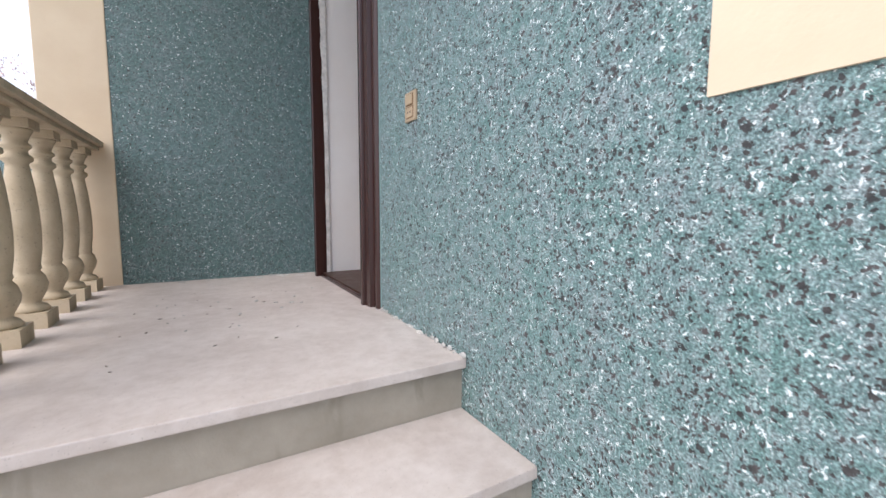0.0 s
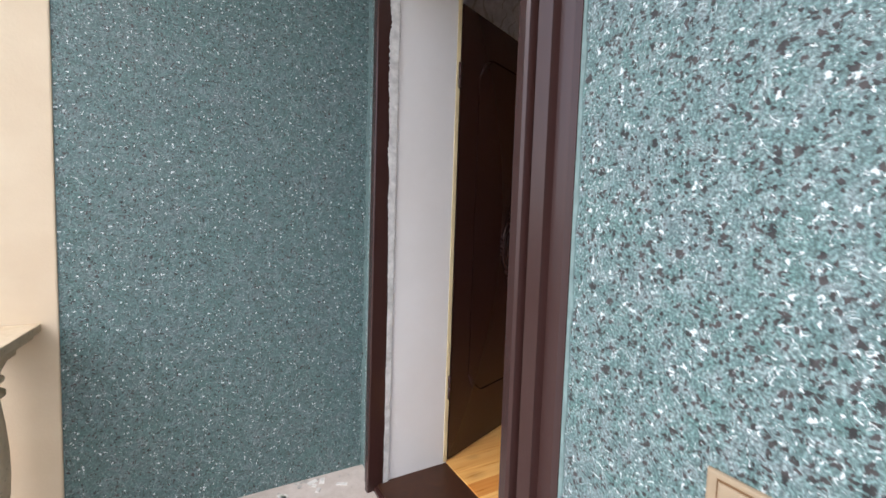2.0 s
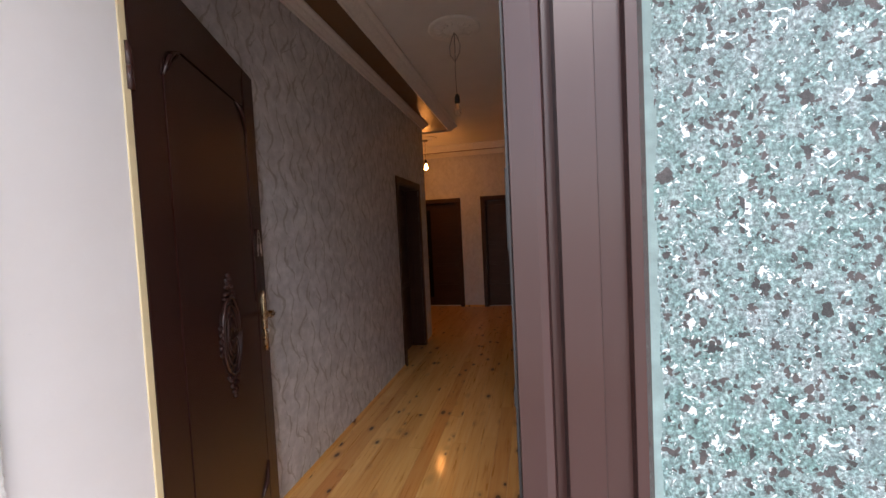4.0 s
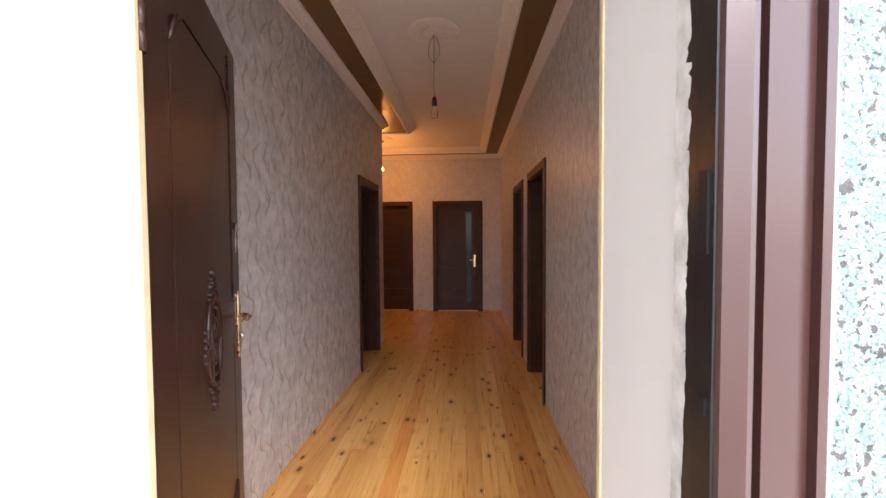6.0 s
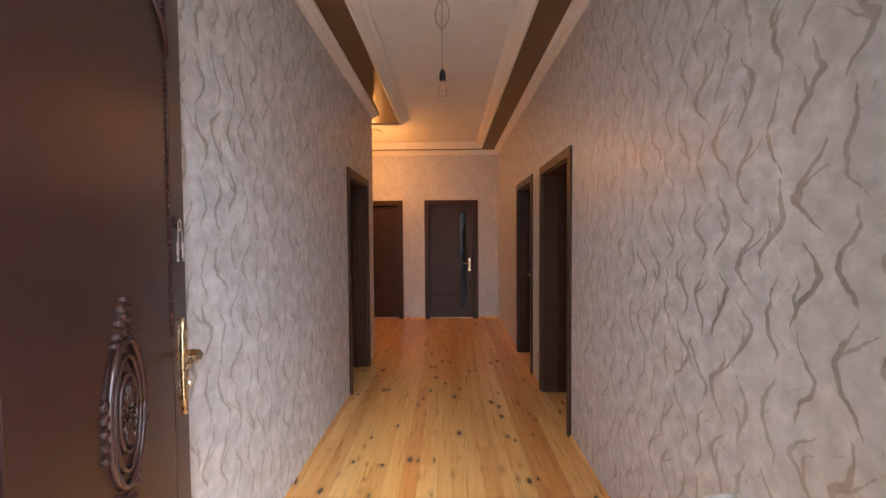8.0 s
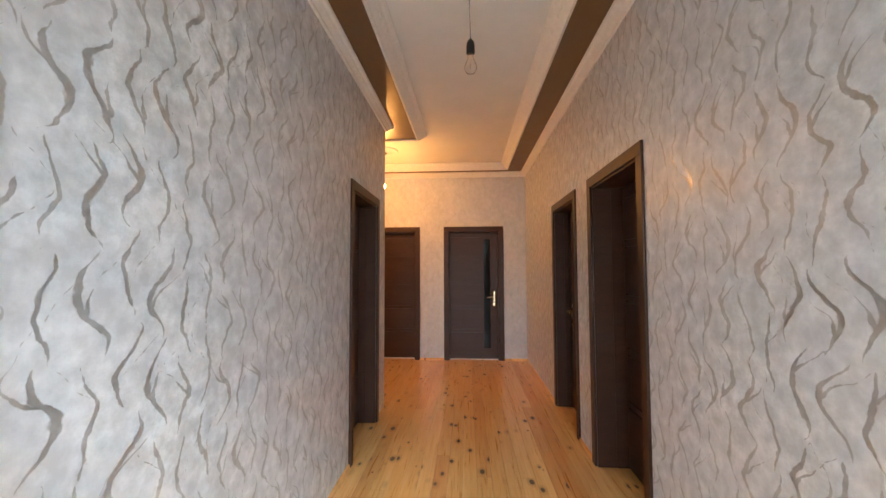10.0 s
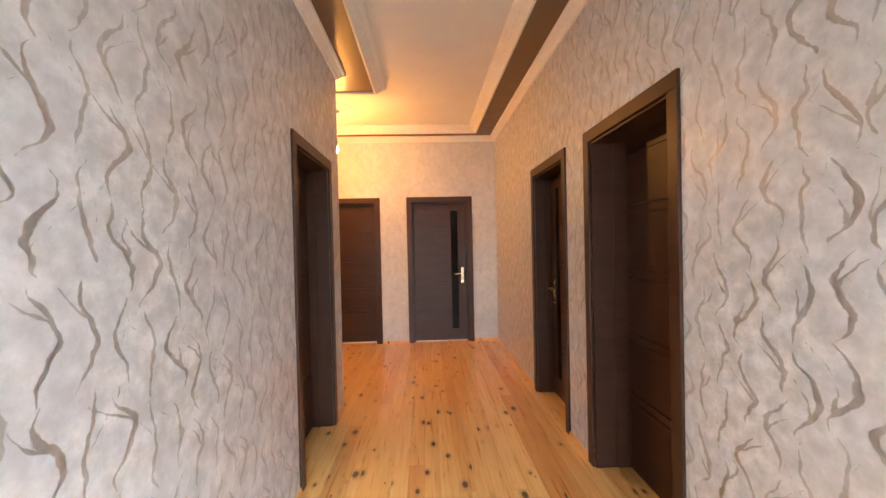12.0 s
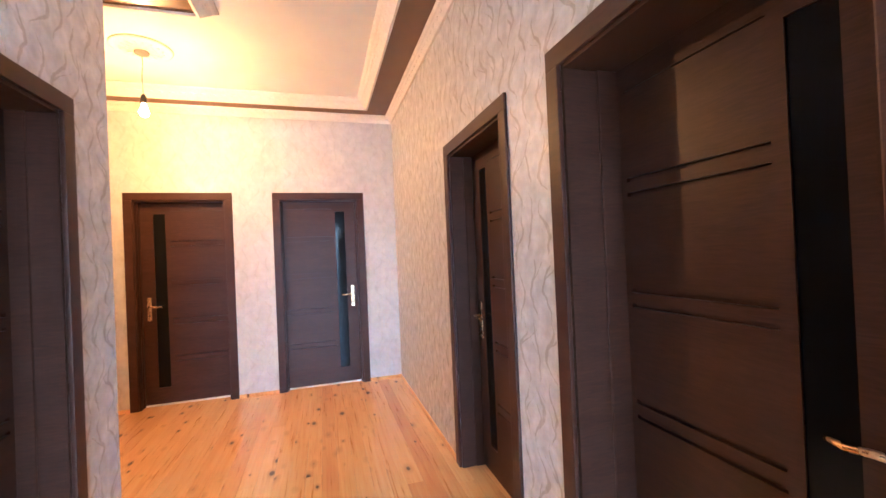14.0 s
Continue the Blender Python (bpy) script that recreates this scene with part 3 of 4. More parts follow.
# ---------------------------------------------------------------- entrance: frame, bead, door leaf open into the hall
frame_ob = base("door_frame", Matrix(), "brown painted steel frame of the entrance door", "door frame", "", "structure")
for side in (0, 1):
    # stepped steel section, seen in plan, from outer edge to opening
    sec = [(0.25, -0.006), (0.258, -0.018), (0.270, -0.020), (0.273, -0.010), (0.300, -0.014), (0.304, -0.034), (0.342, -0.038), (0.345, -0.022), (0.354, -0.024),
           (0.358, -0.048), (0.366, -0.052), (0.392, -0.050), (0.394, -0.044), (0.390, 0.000), (0.384, 0.046), (0.25, 0.046)]
    bm = bmesh.new()
    rows = [[], []]
    for y, x in sec:
        yy = y if side == 0 else 0.378 + 1.35 - y + (0.0 if y > 0.3 else -0.005)
        for k, z in enumerate((-0.03, 2.36)):
            rows[k].append(bm.verts.new((x, yy, z)))
    n = len(sec)
    for j in range(n):
        bm.faces.new((rows[0][j], rows[0][(j + 1) % n], rows[1][(j + 1) % n], rows[1][j]))
    bm.faces.new(rows[0]), bm.faces.new(rows[1])
    post = part("frame_post", bm, ENAMEL, frame_ob)
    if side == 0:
        # thin black sheet laid over this post's inner face, full height
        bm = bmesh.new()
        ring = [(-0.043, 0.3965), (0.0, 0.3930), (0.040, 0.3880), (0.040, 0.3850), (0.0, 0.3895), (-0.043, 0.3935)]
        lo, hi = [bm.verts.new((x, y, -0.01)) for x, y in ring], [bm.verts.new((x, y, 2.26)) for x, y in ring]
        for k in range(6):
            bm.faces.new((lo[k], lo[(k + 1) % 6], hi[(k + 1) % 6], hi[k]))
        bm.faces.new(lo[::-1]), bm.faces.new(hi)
        part("black_face", bm, BLACK, post, "thin black sheet over the inner face of the frame")
        for z0, z1 in ((1.252, 1.270), (1.425, 1.515), (0.95, 1.06)):
            bm = bmesh.new()
            box(bm, -0.034, 0.390, z0, -0.018, 0.3985, z1)
            part("strike_slot", bm, BLACK, post, "dark lock slot in the frame")
bm = bmesh.new()
box(bm, -0.046, 0.392, 2.26, 0.046, 1.336, 2.36)
part("frame_head", bm, ENAMEL, frame_ob)
bm = bmesh.new()
box(bm, -0.02, 0.372, -0.032, 0.07, 1.356, -0.012)
soften(bm, 0.003)
part("door_sill", bm, ENAMEL, frame_ob)
# rough mortar where frame and reveal meet
for nm, y0, sgn in (("mortar", 0.378, 1), ("mortar", 1.35, -1)):
    bm = bmesh.new()
    rnd = random.Random(5 if sgn > 0 else 6)
    cols = []
    for k in range(290):
        z = -0.03 + k * 0.008
        slow = 0.5 + 0.5 * noise.noise((0.0, sgn * 3.0, z * 9.0))
        wdt, out, back = 0.008 + 0.006 * rnd.random(), 0.0125 + 0.0015 * rnd.random(), (0.010 + 0.028 * min(1.0, max(0.0, (z - 0.9) / 0.9))) * (0.35 + 0.65 * slow) * (0.75 + 0.25 * rnd.random())
        cols.append([bm.verts.new((0.044, y0 - sgn * 0.004, z)), bm.verts.new((0.032 - back, y0 + sgn * out, z)),
                     bm.verts.new((0.046 + wdt * 0.6, y0 + sgn * out * 0.8, z + 0.002 * rnd.random())), bm.verts.new((0.048 + wdt, y0 - sgn * 0.004, z))])
    for a, b in zip(cols, cols[1:]):
        for j in range(3):
            bm.faces.new((a[j], a[j + 1], b[j + 1], b[j]))
    part(nm, bm, MORTAR, frame_ob, "rough white mortar edge")
for nm, y0, y1 in (("corner_bead_1", 0.374, 0.3815), ("corner_bead_2", 1.3465, 1.354)):
    bm = bmesh.new()
    box(bm, HALL_X0 - 0.017, y0, 0.0, HALL_X0 + 0.004, y1, 2.3)
    soften(bm, 0.002)
    setting(nm, bm, [YELLOW], "yellowish corner bead on the white reveal", "corner bead")
bm = bmesh.new()
box(bm, -0.0, 0.379, -0.039, HALL_X0, 1.349, -0.005)
setting("threshold", bm, [WOOD], "dark wooden threshold board in the doorway", "threshold")


def entrance_door():
    """The steel leaf, swung open into the hall. Local x runs from the hinge to the lock side, -y is the outside."""
    W, Hh, T = 0.975, 2.235, 0.055
    d = base("entrance_door", pose(0.378, 1.350, 0.006, 0, 0, 20), "open dark brown steel entrance door with ornament", "door")
    px0, px1, pz0, pz1, ch = 0.150, 0.838, 0.29, 2.05, 0.11

    def sunk(x, z):
        if abs(x - px1) < 0.005:
            return 0.007
        if abs(x - px0) < 0.005 and pz0 + ch < z < pz1 - ch:
            return 0.007
        if px0 + ch < x < px1 - 0.005 and (abs(z - pz0) < 0.005 or abs(z - pz1) < 0.005):
            return 0.007
        return 0.0

    bm = bmesh.new()
    relief(bm, [0, W, px0 - 0.005, px0 + 0.005, px0 + ch, px1 - 0.005, px1 + 0.005], [0, Hh, pz0 - 0.005, pz0 + 0.005, pz0 + ch, pz1 - ch, pz1 - 0.005, pz1 + 0.005],
           sunk, 0.0, -T * 0.5)
    for v in bm.verts:
        v.co.y = -v.co.y
    bmesh.ops.recalc_face_normals(bm, faces=bm.faces)
    leaf = part("leaf", bm, ENAMEL, d)
    bm = bmesh.new()
    relief(bm, [0.012, W - 0.012, 0.10, 0.115, W - 0.13, W - 0.115], [0.01, Hh - 0.01, 0.14, 0.155, 1.0, 1.015, 1.10, 1.115, 2.07, 2.085],
           lambda x, z: 0.005 if (0.10 < x < W - 0.115 and (0.14 < z < 1.015 or 1.10 < z < 2.085)) and not (
               0.115 < x < W - 0.13 and (0.155 < z < 1.0 or 1.115 < z < 2.07)) else 0.0, T * 0.5, 0.0)
    for v in bm.verts:
        v.co.y = v.co.y + T * 0.5
    part("inner_sheet", bm, ENAMEL, leaf, "smooth brown inner sheet of the door")
    # slanting beads that cut the corners of the panel on the hinge side
    for za, zb in ((pz0 + ch, pz0), (pz1 - ch, pz1)):
        bm = bmesh.new()
        tube(bm, [(px0, 0.0, za), (px0 + ch * 0.5, -0.001, (za + zb) / 2), (px0 + ch, 0.0, zb)], 0.005, 6)
        part("panel_bead", bm, ENAMEL, leaf)
    # rope bead beside the lock stile
    bm = bmesh.new()
    for k in range(62):
        m = Matrix.Translation((px1 - 0.009, -0.001, 1.17 + 0.0165 * k)) @ Matrix.Rotation(radians(28), 4, "Y") @ Matrix.Diagonal((0.005, 0.006, 0.011, 1))
        bmesh.ops.create_icosphere(bm, subdivisions=1, radius=1, matrix=m)
    part("rope_bead", bm, ENAMEL, leaf)
    # oval ornament: rings, rays, beads and crests
    bm = bmesh.new()
    cx, cz = 0.51, 1.08
    for rx, rz, r in ((0.085, 0.150, 0.007), (0.064, 0.118, 0.005), (0.042, 0.080, 0.005)):
        tube(bm, [(cx + rx * math.cos(2 * math.pi * k / 32), -0.004, cz + rz * math.sin(2 * math.pi * k / 32)) for k in range(33)], r, 6)
    for k in range(16):
        a = 2 * math.pi * k / 16
        tube(bm, [(cx + 0.012 * math.cos(a), -0.004, cz + 0.02 * math.sin(a)), (cx + 0.034 * math.cos(a), -0.007, cz + 0.066 * math.sin(a))], 0.0035, 5)
    for s in (1, -1):
        for k, (u, v, r) in enumerate(((0, 0.235, 0.010), (0.012, 0.215, 0.010), (-0.012, 0.215, 0.010), (0.022, 0.190, 0.012), (-0.022, 0.190, 0.012), (0, 0.200, 0.013), (0.032, 0.165, 0.010),
                                       (-0.032, 0.165, 0.010), (0.046, 0.150, 0.009), (-0.046, 0.150, 0.009), (0.0, 0.165, 0.012))):
            bmesh.ops.create_icosphere(bm, subdivisions=1, radius=1, matrix=Matrix.Translation((cx + u, -0.002, cz + s * v)) @ Matrix.Diagonal((r, 0.009, r, 1)))
        for k in range(5):
            bmesh.ops.create_icosphere(bm, subdivisions=1, radius=1, matrix=Matrix.Translation((cx + s * 0.096, -0.002, cz - 0.05 + 0.025 * k)) @ Matrix.Diagonal((0.010, 0.008, 0.012, 1)))
    part("ornament", bm, ENAMEL, leaf, "raised oval ornament")
    for sx in (px0, px1):
        for sz in (pz0, pz1):
            bm = bmesh.new()
            dx, dz = (1 if sx == px0 else -1), (1 if sz == pz0 else -1)
            tube(bm, [(sx + dx * ch, -0.003, sz), (sx + dx * 0.05, -0.005, sz + dz * 0.03), (sx + dx * 0.03, -0.005, sz + dz * 0.05), (sx, -0.003, sz + dz * ch)], [0.004, 0.009, 0.009, 0.004], 6)
            part("corner_scroll", bm, ENAMEL, leaf)
    # handle plate, lever and cylinder on the outside
    hx = W - 0.050
    bm = bmesh.new()
    lathe(bm, [(0.0225, 0.0), (0.0225, 0.007), (0.018, 0.010)], Matrix.Translation((hx, 0.0, 1.05)) @ Matrix.Diagonal((1, 1, 6.6, 1)) @ Matrix.Rotation(radians(90), 4, "X"), 28)
    plate = part("handle_plate", bm, BRASS, leaf, "long satin brass handle plate")
    bm = bmesh.new()
    tube(bm, [(hx, -0.008, 1.09), (hx, -0.042, 1.09), (hx - 0.02, -0.050, 1.088), (hx - 0.06, -0.050, 1.082), (hx - 0.10, -0.048, 1.096), (hx - 0.15, -0.046, 1.090)],
         [0.011, 0.010, 0.010, 0.010, 0.009, 0.006])
    part("lever", bm, BRASS, plate)
    bm = bmesh.new()
    lathe(bm, [(0.012, 0.0), (0.012, 0.012), (0.007, 0.016)], Matrix.Translation((hx, -0.009, 1.0)) @ Matrix.Rotation(radians(90), 4, "X"), 14)
    part("lock_cylinder", bm, STEEL, plate)
    # upper lock with keys on a ring
    bm = bmesh.new()
    lathe(bm, [(0.015, 0.0), (0.015, 0.005), (0.010, 0.008)], Matrix.Translation((0.895, 0.0, 1.485)) @ Matrix.Rotation(radians(90), 4, "X"), 16)
    lock = part("upper_lock", bm, ENAMEL, leaf)
    bm = bmesh.new()
    tube(bm, [(0.880 + 0.014 * math.cos(2 * math.pi * k / 20), -0.012, 1.477 + 0.016 * math.sin(2 * math.pi * k / 20)) for k in range(21)], 0.0013, 6)
    part("key_ring", bm, STEEL, lock)
    for k in (-1, 1):
        bm = bmesh.new()
        vs = box(bm, -0.008, -0.0015, -0.092, 0.008, 0.0015, -0.036)
        box(bm, -0.003, -0.001, -0.037, 0.003, 0.001, 0.0)
        bmesh.ops.transform(bm, matrix=Matrix.Translation((0.880 + k * 0.006, -0.013 - 0.003 * k, 1.463)) @ Matrix.Rotation(radians(-6 * k), 4, "Y"), verts=bm.verts)
        soften(bm, 0.001)
        part("key", bm, STEEL, lock, "steel key hanging from the lock")
    for z in (0.38, 1.90):
        bm = bmesh.new()
        lathe(bm, [(0.010, -0.06), (0.010, -0.003), (0.0085, -0.002), (0.0085, 0.002), (0.010, 0.003), (0.010, 0.06)], Matrix.Translation((-0.008, 0.0, z)), 12)
        part("hinge", bm, ENAMEL, leaf)
    return d


entrance_door()


# ---------------------------------------------------------------- landing, stairs and balustrade
bm = bmesh.new()
box(bm, -1.42, -0.44, -1.3, 0.0, FAR_Y, LANDING - 0.032)
setting("landing_base", bm, [CEMENT], "concrete body of the landing", "landing")
bm = bmesh.new()
box(bm, -1.44, -0.468, LANDING - 0.032, -0.001, FAR_Y, LANDING)
soften(bm, 0.004, 2)
setting("landing_floor", bm, [STONE], "pale dusty stone slab of the landing", "floor")
stairs = base("stairs", Matrix(), "pale stone stairs beside the teal wall", "stairs", "", "structure")
for k in range(1, 7):
    y1 = -0.468 - 0.32 * (k - 1)
    z = LANDING - 0.17 * k
    bm = bmesh.new()
    box(bm, -1.42, y1 - 0.30, z - 0.14 if k < 6 else -1.3, 0.0, y1 + 0.028, z - 0.032)
    part("riser", bm, CEMENT, stairs, "rough grey-green cement riser")
    bm = bmesh.new()
    box(bm, -1.44, y1 - 0.32, z - 0.032, -0.001, y1 + 0.028, z)
    soften(bm, 0.004, 2)
    part("tread", bm, STONE, stairs)

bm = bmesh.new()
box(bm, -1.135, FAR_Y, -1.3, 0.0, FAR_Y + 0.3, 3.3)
setting("wall_porch", bm, [SHADED_FINE_CHIPS], "porch end wall of teal stone-chip plaster", "wall")
bm = bmesh.new()
box(bm, -1.75, -1.6, 3.3, HALL_X0, FAR_Y + 0.4, 3.45)
setting("porch_roof", bm, [CREAM], "plain cream slab roof over the landing", "roof")
bm = bmesh.new()
box(bm, -1.45, FAR_Y - 0.006, -1.3, -1.135, FAR_Y + 0.3, 3.3)
soften(bm, 0.006, 2)
setting("wall_pillar", bm, [CREAM], "cream painted plaster pillar", "pillar")
PASTE = plain("pale_teal_paste", (0.20, 0.29, 0.285), 0.8, vary=0.2, scale=40, bump=0.6)
bm = bmesh.new()
for k in range(116):
    z = LANDING + 0.02 * k
    wob = 0.006 * noise.noise((0.0, 4.0, z * 14.0))
    box(bm, -0.003, 0.240 + wob, z, 0.001, 0.2515, z + 0.0201)
    box(bm, -0.012 - wob * 2, FAR_Y - 0.003, z, 0.0, FAR_Y + 0.001, z + 0.0201)
setting("plaster_edge_trim", bm, [PASTE], "pale teal paste line beside the door frame", "trim")
bm = bmesh.new()
box(bm, -0.006, -3.2, 0.60, 0.002, -1.13, 2.2)
setting("wall_panel", bm, [CREAM], "cream painted field on the teal wall", "wall panel")

balustrade = base("balustrade", pose(-1.285, 0, LANDING), "cast stone balustrade along the landing", "balustrade")
bm = bmesh.new()
box(bm, -0.085, -0.49, 0.785, 0.085, FAR_Y - 0.008, 0.808)
box(bm, -0.105, -0.51, 0.808, 0.105, FAR_Y - 0.008, 0.838)
soften(bm, 0.005, 2)
part("handrail", bm, CAST, balustrade, "grey slab handrail")
bm = bmesh.new()
PROFILE = [(0.054, 0.060), (0.058, 0.070), (0.050, 0.084), (0.034, 0.094), (0.036, 0.104), (0.053, 0.140), (0.058, 0.166), (0.050, 0.198), (0.037, 0.216), (0.043, 0.226), (0.040, 0.240),
           (0.048, 0.30), (0.051, 0.37), (0.049, 0.45), (0.043, 0.53), (0.034, 0.605), (0.032, 0.622), (0.046, 0.634), (0.046, 0.648), (0.033, 0.658), (0.033, 0.672), (0.044, 0.682), (0.044, 0.692),
           (0.034, 0.702), (0.040, 0.722), (0.050, 0.742), (0.053, 0.752)]
lathe(bm, PROFILE, None, 24)
box(bm, -0.064, -0.064, 0.0, 0.064, 0.064, 0.061)
box(bm, -0.056, -0.056, 0.751, 0.056, 0.056, 0.786)
spindle = mesh_of("baluster", bm, CAST)
for k in range(8):
    ob = new("baluster", spindle)
    ob.parent = balustrade
    ob.matrix_basis = pose(0.0, 1.44 - 0.266 * k, 0, 0, 0, (k * 37) % 5 - 2)

# light switch and socket on the teal wall
sw = base("wall_switch", pose(-0.0, -0.084, 0.81, 0, 0, 0), "beige light switch with socket on the teal wall", "switch")
bm = bmesh.new()
box(bm, -0.011, -0.044, -0.053, 0.0, 0.044, 0.053)
soften(bm, 0.004, 2)
part("plate", bm, BEIGE, sw)
for z0, z1 in ((0.003, 0.045), (-0.043, -0.001)):
    bm = bmesh.new()
    box(bm, -0.0122, -0.029, z0, -0.010, 0.029, z1)
    part("gap", bm, BAND_BROWN, sw, "dark gap round the insert")
bm = bmesh.new()
box(bm, -0.016, -0.026, 0.006, -0.010, 0.026, 0.042)
soften(bm, 0.003, 2)
part("rocker", bm, BEIGE, sw)
bm = bmesh.new()
box(bm, -0.014, -0.026, -0.040, -0.010, 0.026, -0.004)
soften(bm, 0.002)
sock = part("socket", bm, BEIGE, sw)
for y in (-0.010, 0.010):
    bm = bmesh.new()
    lathe(bm, [(0.0035, 0.0), (0.0035, 0.0012)], Matrix.Translation((-0.0138, y, -0.022)) @ Matrix.Rotation(radians(-90), 4, "Y"), 10)
    part("hole", bm, BLACK, sock)

# crumbs of plaster swept into the corner of the landing
bm = bmesh.new()
rnd = random.Random(3)
for k in range(46):
    if k < 26:
        x, y = -0.05 - 0.9 * rnd.random(), FAR_Y - 0.02 - 0.05 * rnd.random() ** 2
    else:
        x, y = -0.15 - 0.8 * rnd.random(), 0.25 + 1.1 * rnd.random()
    r = 0.003 + 0.007 * rnd.random() ** 2
    bmesh.ops.create_icosphere(bm, subdivisions=1, radius=1, matrix=Matrix.Translation((x, y, LANDING + r * 0.3)) @ Matrix.Rotation(rnd.random() * 6, 4, "Z") @ Matrix.Diagonal((r * 1.6, r, r * 0.6, 1)))
for k in range(48):
    yy = -0.47 + 0.72 * rnd.random()
    r = 0.003 + 0.008 * rnd.random() ** 2
    bmesh.ops.create_icosphere(bm, subdivisions=1, radius=1, matrix=Matrix.Translation((-0.002 - 0.012 * rnd.random(), yy, LANDING + 0.012 * rnd.random() ** 2)) @ Matrix.Diagonal((r * 0.7, r * 1.6, r, 1)))
tagged(new("plaster_crumbs", mesh_of("plaster_crumbs", bm, CRUMB)), "crumbs of plaster on the landing", "debris", "", "stuff")

# dark dry bits and a few larger white flakes on the slab
bm = bmesh.new()
for k in range(26):
    x, y = -0.25 - 0.75 * rnd.random(), -0.2 + 1.3 * rnd.random()
    m = Matrix.Translation((x, y, LANDING + 0.002)) @ Matrix.Rotation(rnd.random() * 6, 4, "Z") @ Matrix.Diagonal((0.005 + 0.012 * rnd.random() ** 2, 0.003, 0.0018, 1))
    bmesh.ops.create_icosphere(bm, subdivisions=1, radius=1, matrix=m)
tagged(new("dry_leaf_bits", mesh_of("dry_leaf_bits", bm, TREAD_EDGE)), "dark dry bits scattered on the landing", "debris", "", "stuff")
bm = bmesh.new()
for k in range(9):
    x, y = -0.12 - 0.5 * rnd.random(), FAR_Y - 0.03 - 0.10 * rnd.random()
    vs = box(bm, -0.016, -0.008, 0.0, 0.016, 0.008, 0.004)
    bmesh.ops.transform(bm, matrix=Matrix.Translation((x, y, LANDING)) @ Matrix.Rotation(rnd.random() * 3, 4, "Z") @ Matrix.Diagonal((0.6 + rnd.random(), 0.6 + rnd.random(), 1, 1)), verts=vs)
tagged(new("plaster_flakes", mesh_of("plaster_flakes", bm, MORTAR)), "white plaster flakes in the landing corner", "debris", "", "stuff")

# yard, boundary wall and a tree beyond
bm = bmesh.new()
bmesh.ops.create_grid(bm, x_segments=2, y_segments=2, size=400, matrix=Matrix.Translation((0, 0, -1.3)))
setting("ground", bm, [YARD], "pale concrete yard", "ground")
bm = bmesh.new()
box(bm, -16, 8.0, -1.3, 0.0, 8.2, 1.38)
box(bm, -16, 7.96, 1.38, 0.0, 8.24, 1.45)
setting("wall_boundary", bm, [CHIPS], "teal plastered boundary wall across the yard", "boundary wall")


def blossom_tree(x, y, z, height):
    """A slender garden tree with forking limbs and loose small leaves."""
    rnd = random.Random(21)
    d = base("tree", pose(x, y, z), "pale blossoming garden tree behind the boundary wall", "tree")
    bm = bmesh.new()
    tips = []
    trunk = [Vector((0.10 * math.sin(2.1 * k), 0.08 * math.cos(1.7 * k), height * 0.55 * k / 6)) for k in range(7)]
    tube(bm, trunk, [0.13 - 0.012 * k for k in range(7)], 9)
    for k in range(9):
        a, p = k * 2.4, trunk[3 + k % 4]
        out = Vector((math.cos(a), math.sin(a), 0.9 + 0.5 * rnd.random()))
        pts = [p + out * (height * 0.11 * j) + Vector((0.06 * rnd.random(), 0.06 * rnd.random(), 0.02 * j * j)) for j in range(4)]
        tube(bm, pts, [0.05, 0.036, 0.022, 0.010], 6)
        for j in (1, 2, 3):
            b = a + (rnd.random() - 0.5) * 2.4
            tw = [pts[j], pts[j] + Vector((math.cos(b), math.sin(b), 0.5)) * 0.35, pts[j] + Vector((math.cos(b), math.sin(b), 0.8)) * 0.75]
            tube(bm, tw, [0.016, 0.010, 0.004], 5)
            tips += tw[1:] + [pts[j]]
    part("trunk", bm, BARK, d)
    bm = bmesh.new()
    for tip in tips:
        for k in range(75):
            c = tip + Vector((rnd.gauss(0, 0.20), rnd.gauss(0, 0.20), rnd.gauss(0, 0.16)))
            r = 0.022 + 0.026 * rnd.random()
            m = Matrix.Translation(c) @ Euler((rnd.random() * 6, rnd.random() * 6, rnd.random() * 6)).to_matrix().to_4x4()
            bm.faces.new([bm.verts.new(m @ Vector(v)) for v in ((-r, 0, 0), (0, -r * 0.5, r * 0.12), (r, 0, 0), (0, r * 0.5, r * 0.12))])
    part("crown", bm, LEAF, d)
    return d


blossom_tree(-4.8, 12.0, -1.3, 6.4)

# ---------------------------------------------------------------- lamps and small fittings
def rosette(name, x, y, z):
    d = base(name, pose(x, y, z), "white gypsum ceiling rose", "ceiling rose", "ceiling roses")
    bm = bmesh.new()
    lathe(bm, [(0.200, 0.0), (0.200, -0.008), (0.186, -0.016), (0.168, -0.012), (0.150, -0.016), (0.120, -0.022), (0.085, -0.016), (0.070, -0.024), (0.040, -0.030), (0.018, -0.030)], None, 40)
    part("disc", bm, GYPSUM, d)
    for k in range(16):
        a = 2 * math.pi * k / 16
        bm = bmesh.new()
        bmesh.ops.create_icosphere(bm, subdivisions=1, radius=1, matrix=Matrix.Translation((0.112 * math.cos(a), 0.112 * math.sin(a), -0.019)) @ Matrix.Rotation(a, 4, "Z") @ Matrix.Diagonal((0.036, 0.014, 0.009, 1)))
        part("petal", bm, GYPSUM, d)
    return d


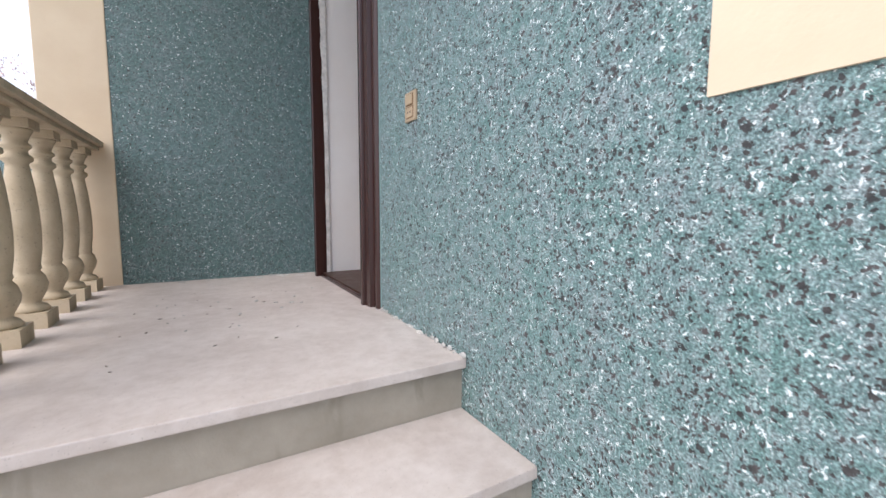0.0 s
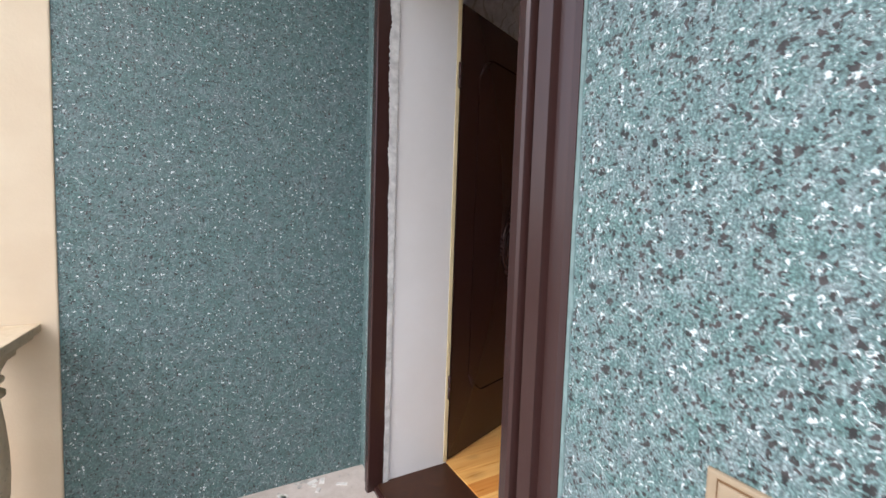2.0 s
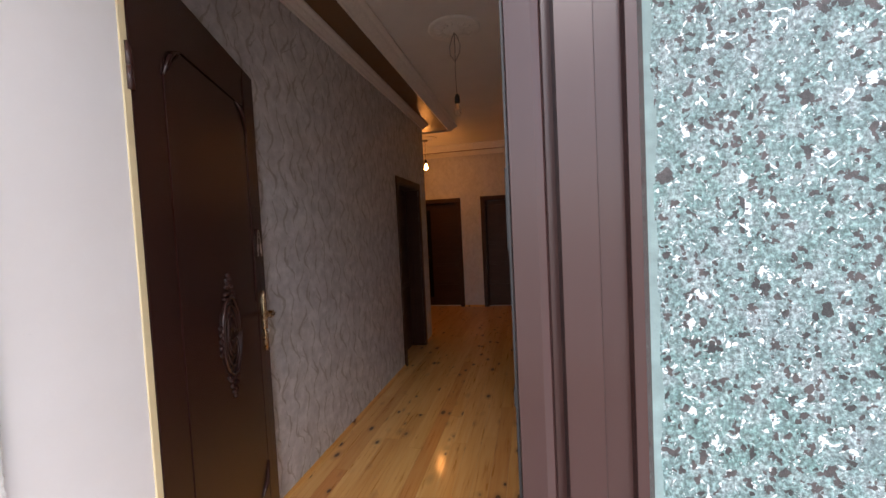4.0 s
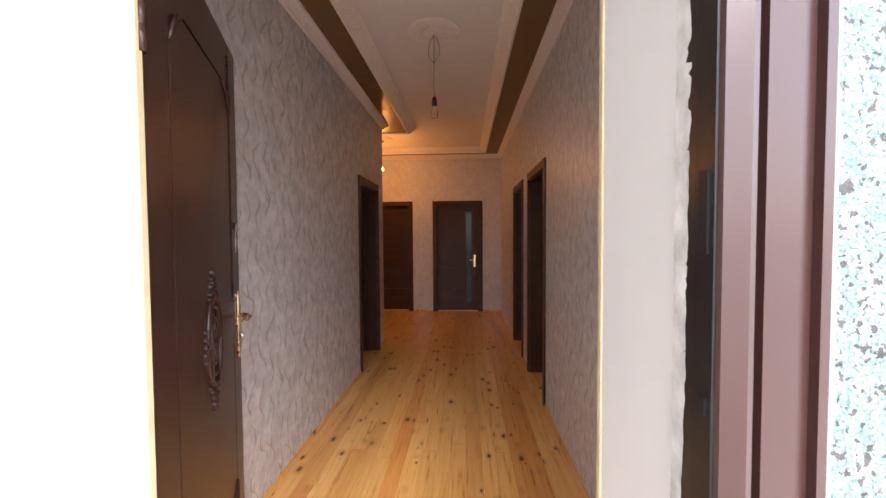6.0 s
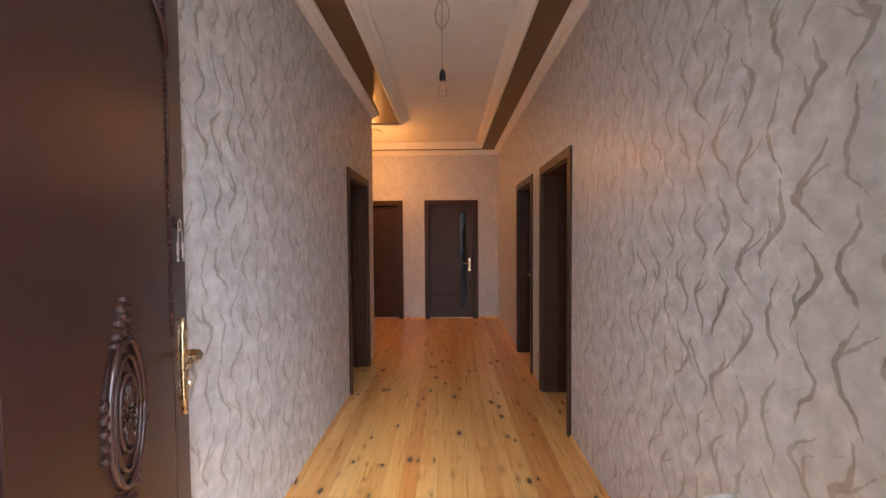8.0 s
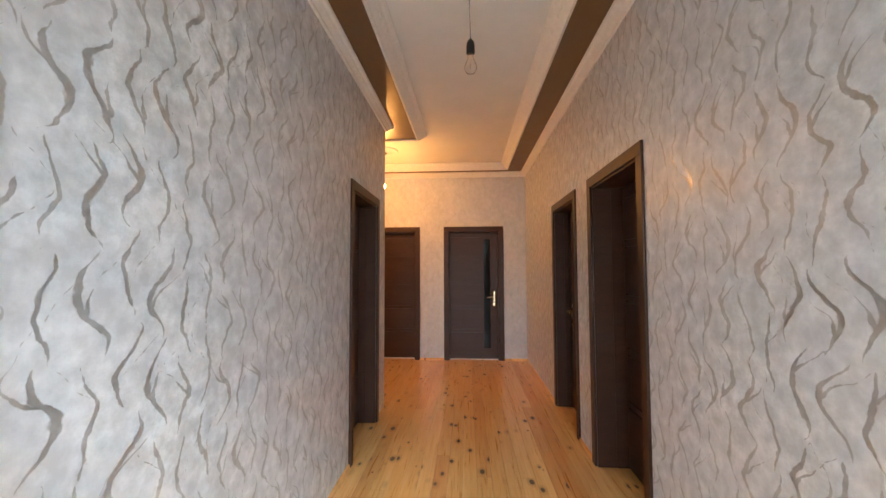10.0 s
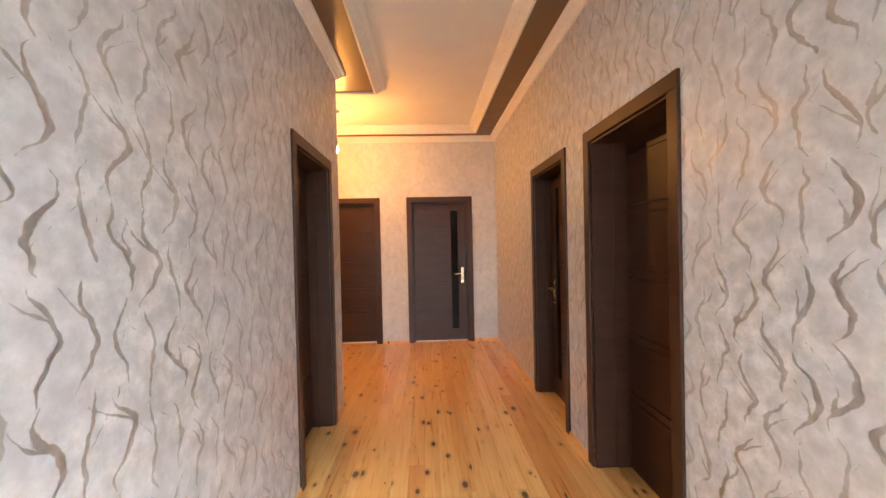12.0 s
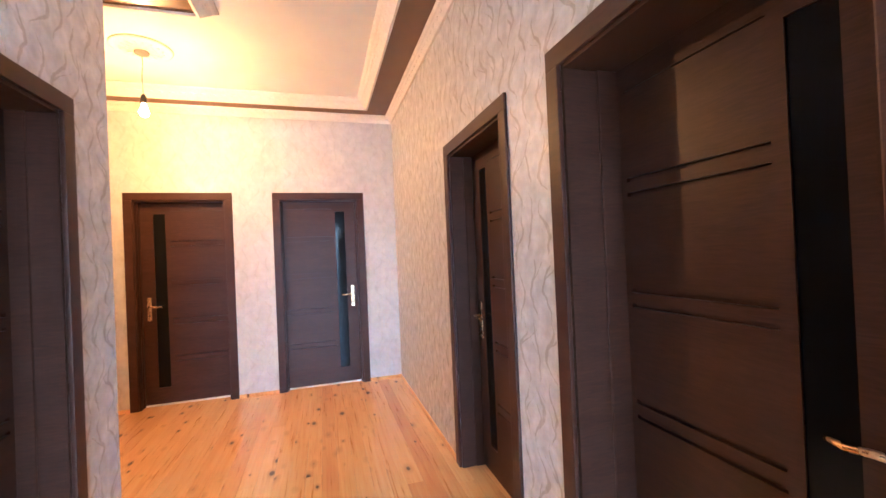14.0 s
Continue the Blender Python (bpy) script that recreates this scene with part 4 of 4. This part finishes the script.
def pendant(x, y, top, socket_z, glass, label, loops):
    d = base("pendant_bulb", pose(x, y, top), label, "lamp")
    L = top - socket_z
    bm = bmesh.new()
    tube(bm, [(0, 0, -0.028), (0.006, 0, -L * 0.3), (-0.004, 0.004, -L * 0.6), (0, 0, -L + 0.03)], 0.0032, 8)
    part("cable", bm, GREY_CABLE, d)
    if loops:
        bm = bmesh.new()
        for sg in (1, -1):
            tube(bm, [(0, 0, -0.035), (sg * 0.012, sg * 0.02, -0.06), (sg * 0.018, sg * 0.045, -0.13), (sg * 0.016, sg * 0.040, -0.19), (sg * 0.006, sg * 0.01, -0.235), (0, 0, -0.245)], 0.0030, 6)
        part("cable_loop", bm, GREY_CABLE, d)
    else:
        bm = bmesh.new()
        lathe(bm, [(0.046, -0.026), (0.050, -0.034), (0.044, -0.048), (0.020, -0.060), (0.006, -0.064)], None, 24)
        part("ceiling_cup", bm, GREY_CABLE, d, "grey ceiling cup")
    bm = bmesh.new()
    lathe(bm, [(0.006, 0.036), (0.011, 0.030), (0.018, 0.018), (0.020, 0.0), (0.0205, -0.034), (0.017, -0.038)], Matrix.Translation((0, 0, -L)), 18)
    part("socket", bm, BLACK, d, "black lamp socket")
    bm = bmesh.new()
    lathe(bm, [(0.012, 0.0), (0.013, -0.018), (0.020, -0.036), (0.028, -0.054), (0.030, -0.068), (0.028, -0.082), (0.019, -0.095), (0.007, -0.100)], Matrix.Translation((0, 0, -L - 0.034)), 20)
    b = part("bulb", bm, glass, d, "bare light bulb")
    if loops:
        b.visible_shadow = False
        bm = bmesh.new()
        tube(bm, [(-0.012, 0, -0.050), (-0.010, 0, -0.072), (0, 0.003, -0.066), (0.010, 0, -0.072), (0.012, 0, -0.050)], 0.0012, 5)
        f = part("filament", bm, STEEL, b)
        f.location = (0, 0, -L - 0.034)
    return d


rosette("ceiling_rose", 2.645, 0.89, TOP_Z)
rosette("ceiling_rose", 6.06, 2.03, TOP_Z)
pendant(2.645, 0.89, TOP_Z, 2.47, CLEAR, "unlit bare bulb hanging from a tangled cable", True)
pendant(6.06, 2.03, TOP_Z, 2.62, LIT, "lit bare warm bulb on a short cable", False)

# cable stub and open junction box on the hall wall
bm = bmesh.new()
tube(bm, [(1.262, -0.02, 0.645), (1.262, 0.02, 0.645), (1.255, 0.06, 0.642), (1.240, 0.092, 0.647)], [0.011, 0.011, 0.011, 0.012], 12)
thing("cable_stub", bm, WHITE_PLASTIC, "white plastic cable tube sticking out of the wall", "cable")
jb = base("junction_box", pose(0.77, 0.0, 1.63), "open dark junction box in the wallpapered wall", "junction box")
bm = bmesh.new()
for c in ((-0.045, 0.0, -0.07, -0.038, 0.006, 0.07), (0.038, 0.0, -0.07, 0.045, 0.006, 0.07), (-0.038, 0.0, 0.063, 0.038, 0.006, 0.07), (-0.038, 0.0, -0.07, 0.038, 0.006, -0.063)):
    box(bm, *c)
part("rim", bm, BLACK, jb)
bm = bmesh.new()
box(bm, -0.038, 0.0005, -0.063, 0.038, 0.002, 0.063)
part("well", bm, BLACK, jb)
for k in (-1, 1):
    bm = bmesh.new()
    tube(bm, [(0.01 * k, 0.001, 0.03), (0.016 * k, 0.018, 0.01), (0.004 * k, 0.022, -0.015), (0.012 * k, 0.012, -0.03)], 0.0022, 6)
    part("wire", bm, WHITE_PLASTIC, jb)

# ---------------------------------------------------------------- pine floor, board by board
sub = bmesh.new()
box(sub, HALL_X0, -0.32, -0.10, HALL_X1 + 0.3, ROOM_Y, -0.022)
floor = setting("floor", sub, [PINE], "varnished knotty pine board floor", "floor")
BW = 0.098
rnd = random.Random(11)
lengths = {}
y = -0.32
while y < ROOM_Y - 0.01:
    w = min(BW, ROOM_Y - y)
    x, end = HALL_X0, HALL_X1 + 0.29
    if y > HALL_W + 0.3:
        x = TURN_X
    first = 1.2 + 2.4 * rnd.random()
    while x < end - 0.02:
        ln = min(first, end - x)
        if end - x - ln < 1.2:
            ln = end - x
        ln = round(ln, 1) if end - x - ln > 0.2 else round(end - x, 3)
        key = (ln, round(w, 3))
        if key not in lengths:
            b2 = bmesh.new()
            box(b2, 0, 0, -0.022, ln - 0.0010, w - 0.0007, 0.0)
            top = [e for e in b2.edges if all(abs(v.co.z) < 1e-4 for v in e.verts)]
            bmesh.ops.bevel(b2, geom=top, offset=0.0007, segments=1, affect="EDGES")
            lengths[key] = mesh_of("floor_board", b2, PINE)
        ob = new("floor_board", lengths[key])
        ob.parent = floor
        ob.matrix_basis = Matrix.Translation((x, y, 0.0))
        x += ln
        first = 2.6 + 1.6 * rnd.random()
    y += w
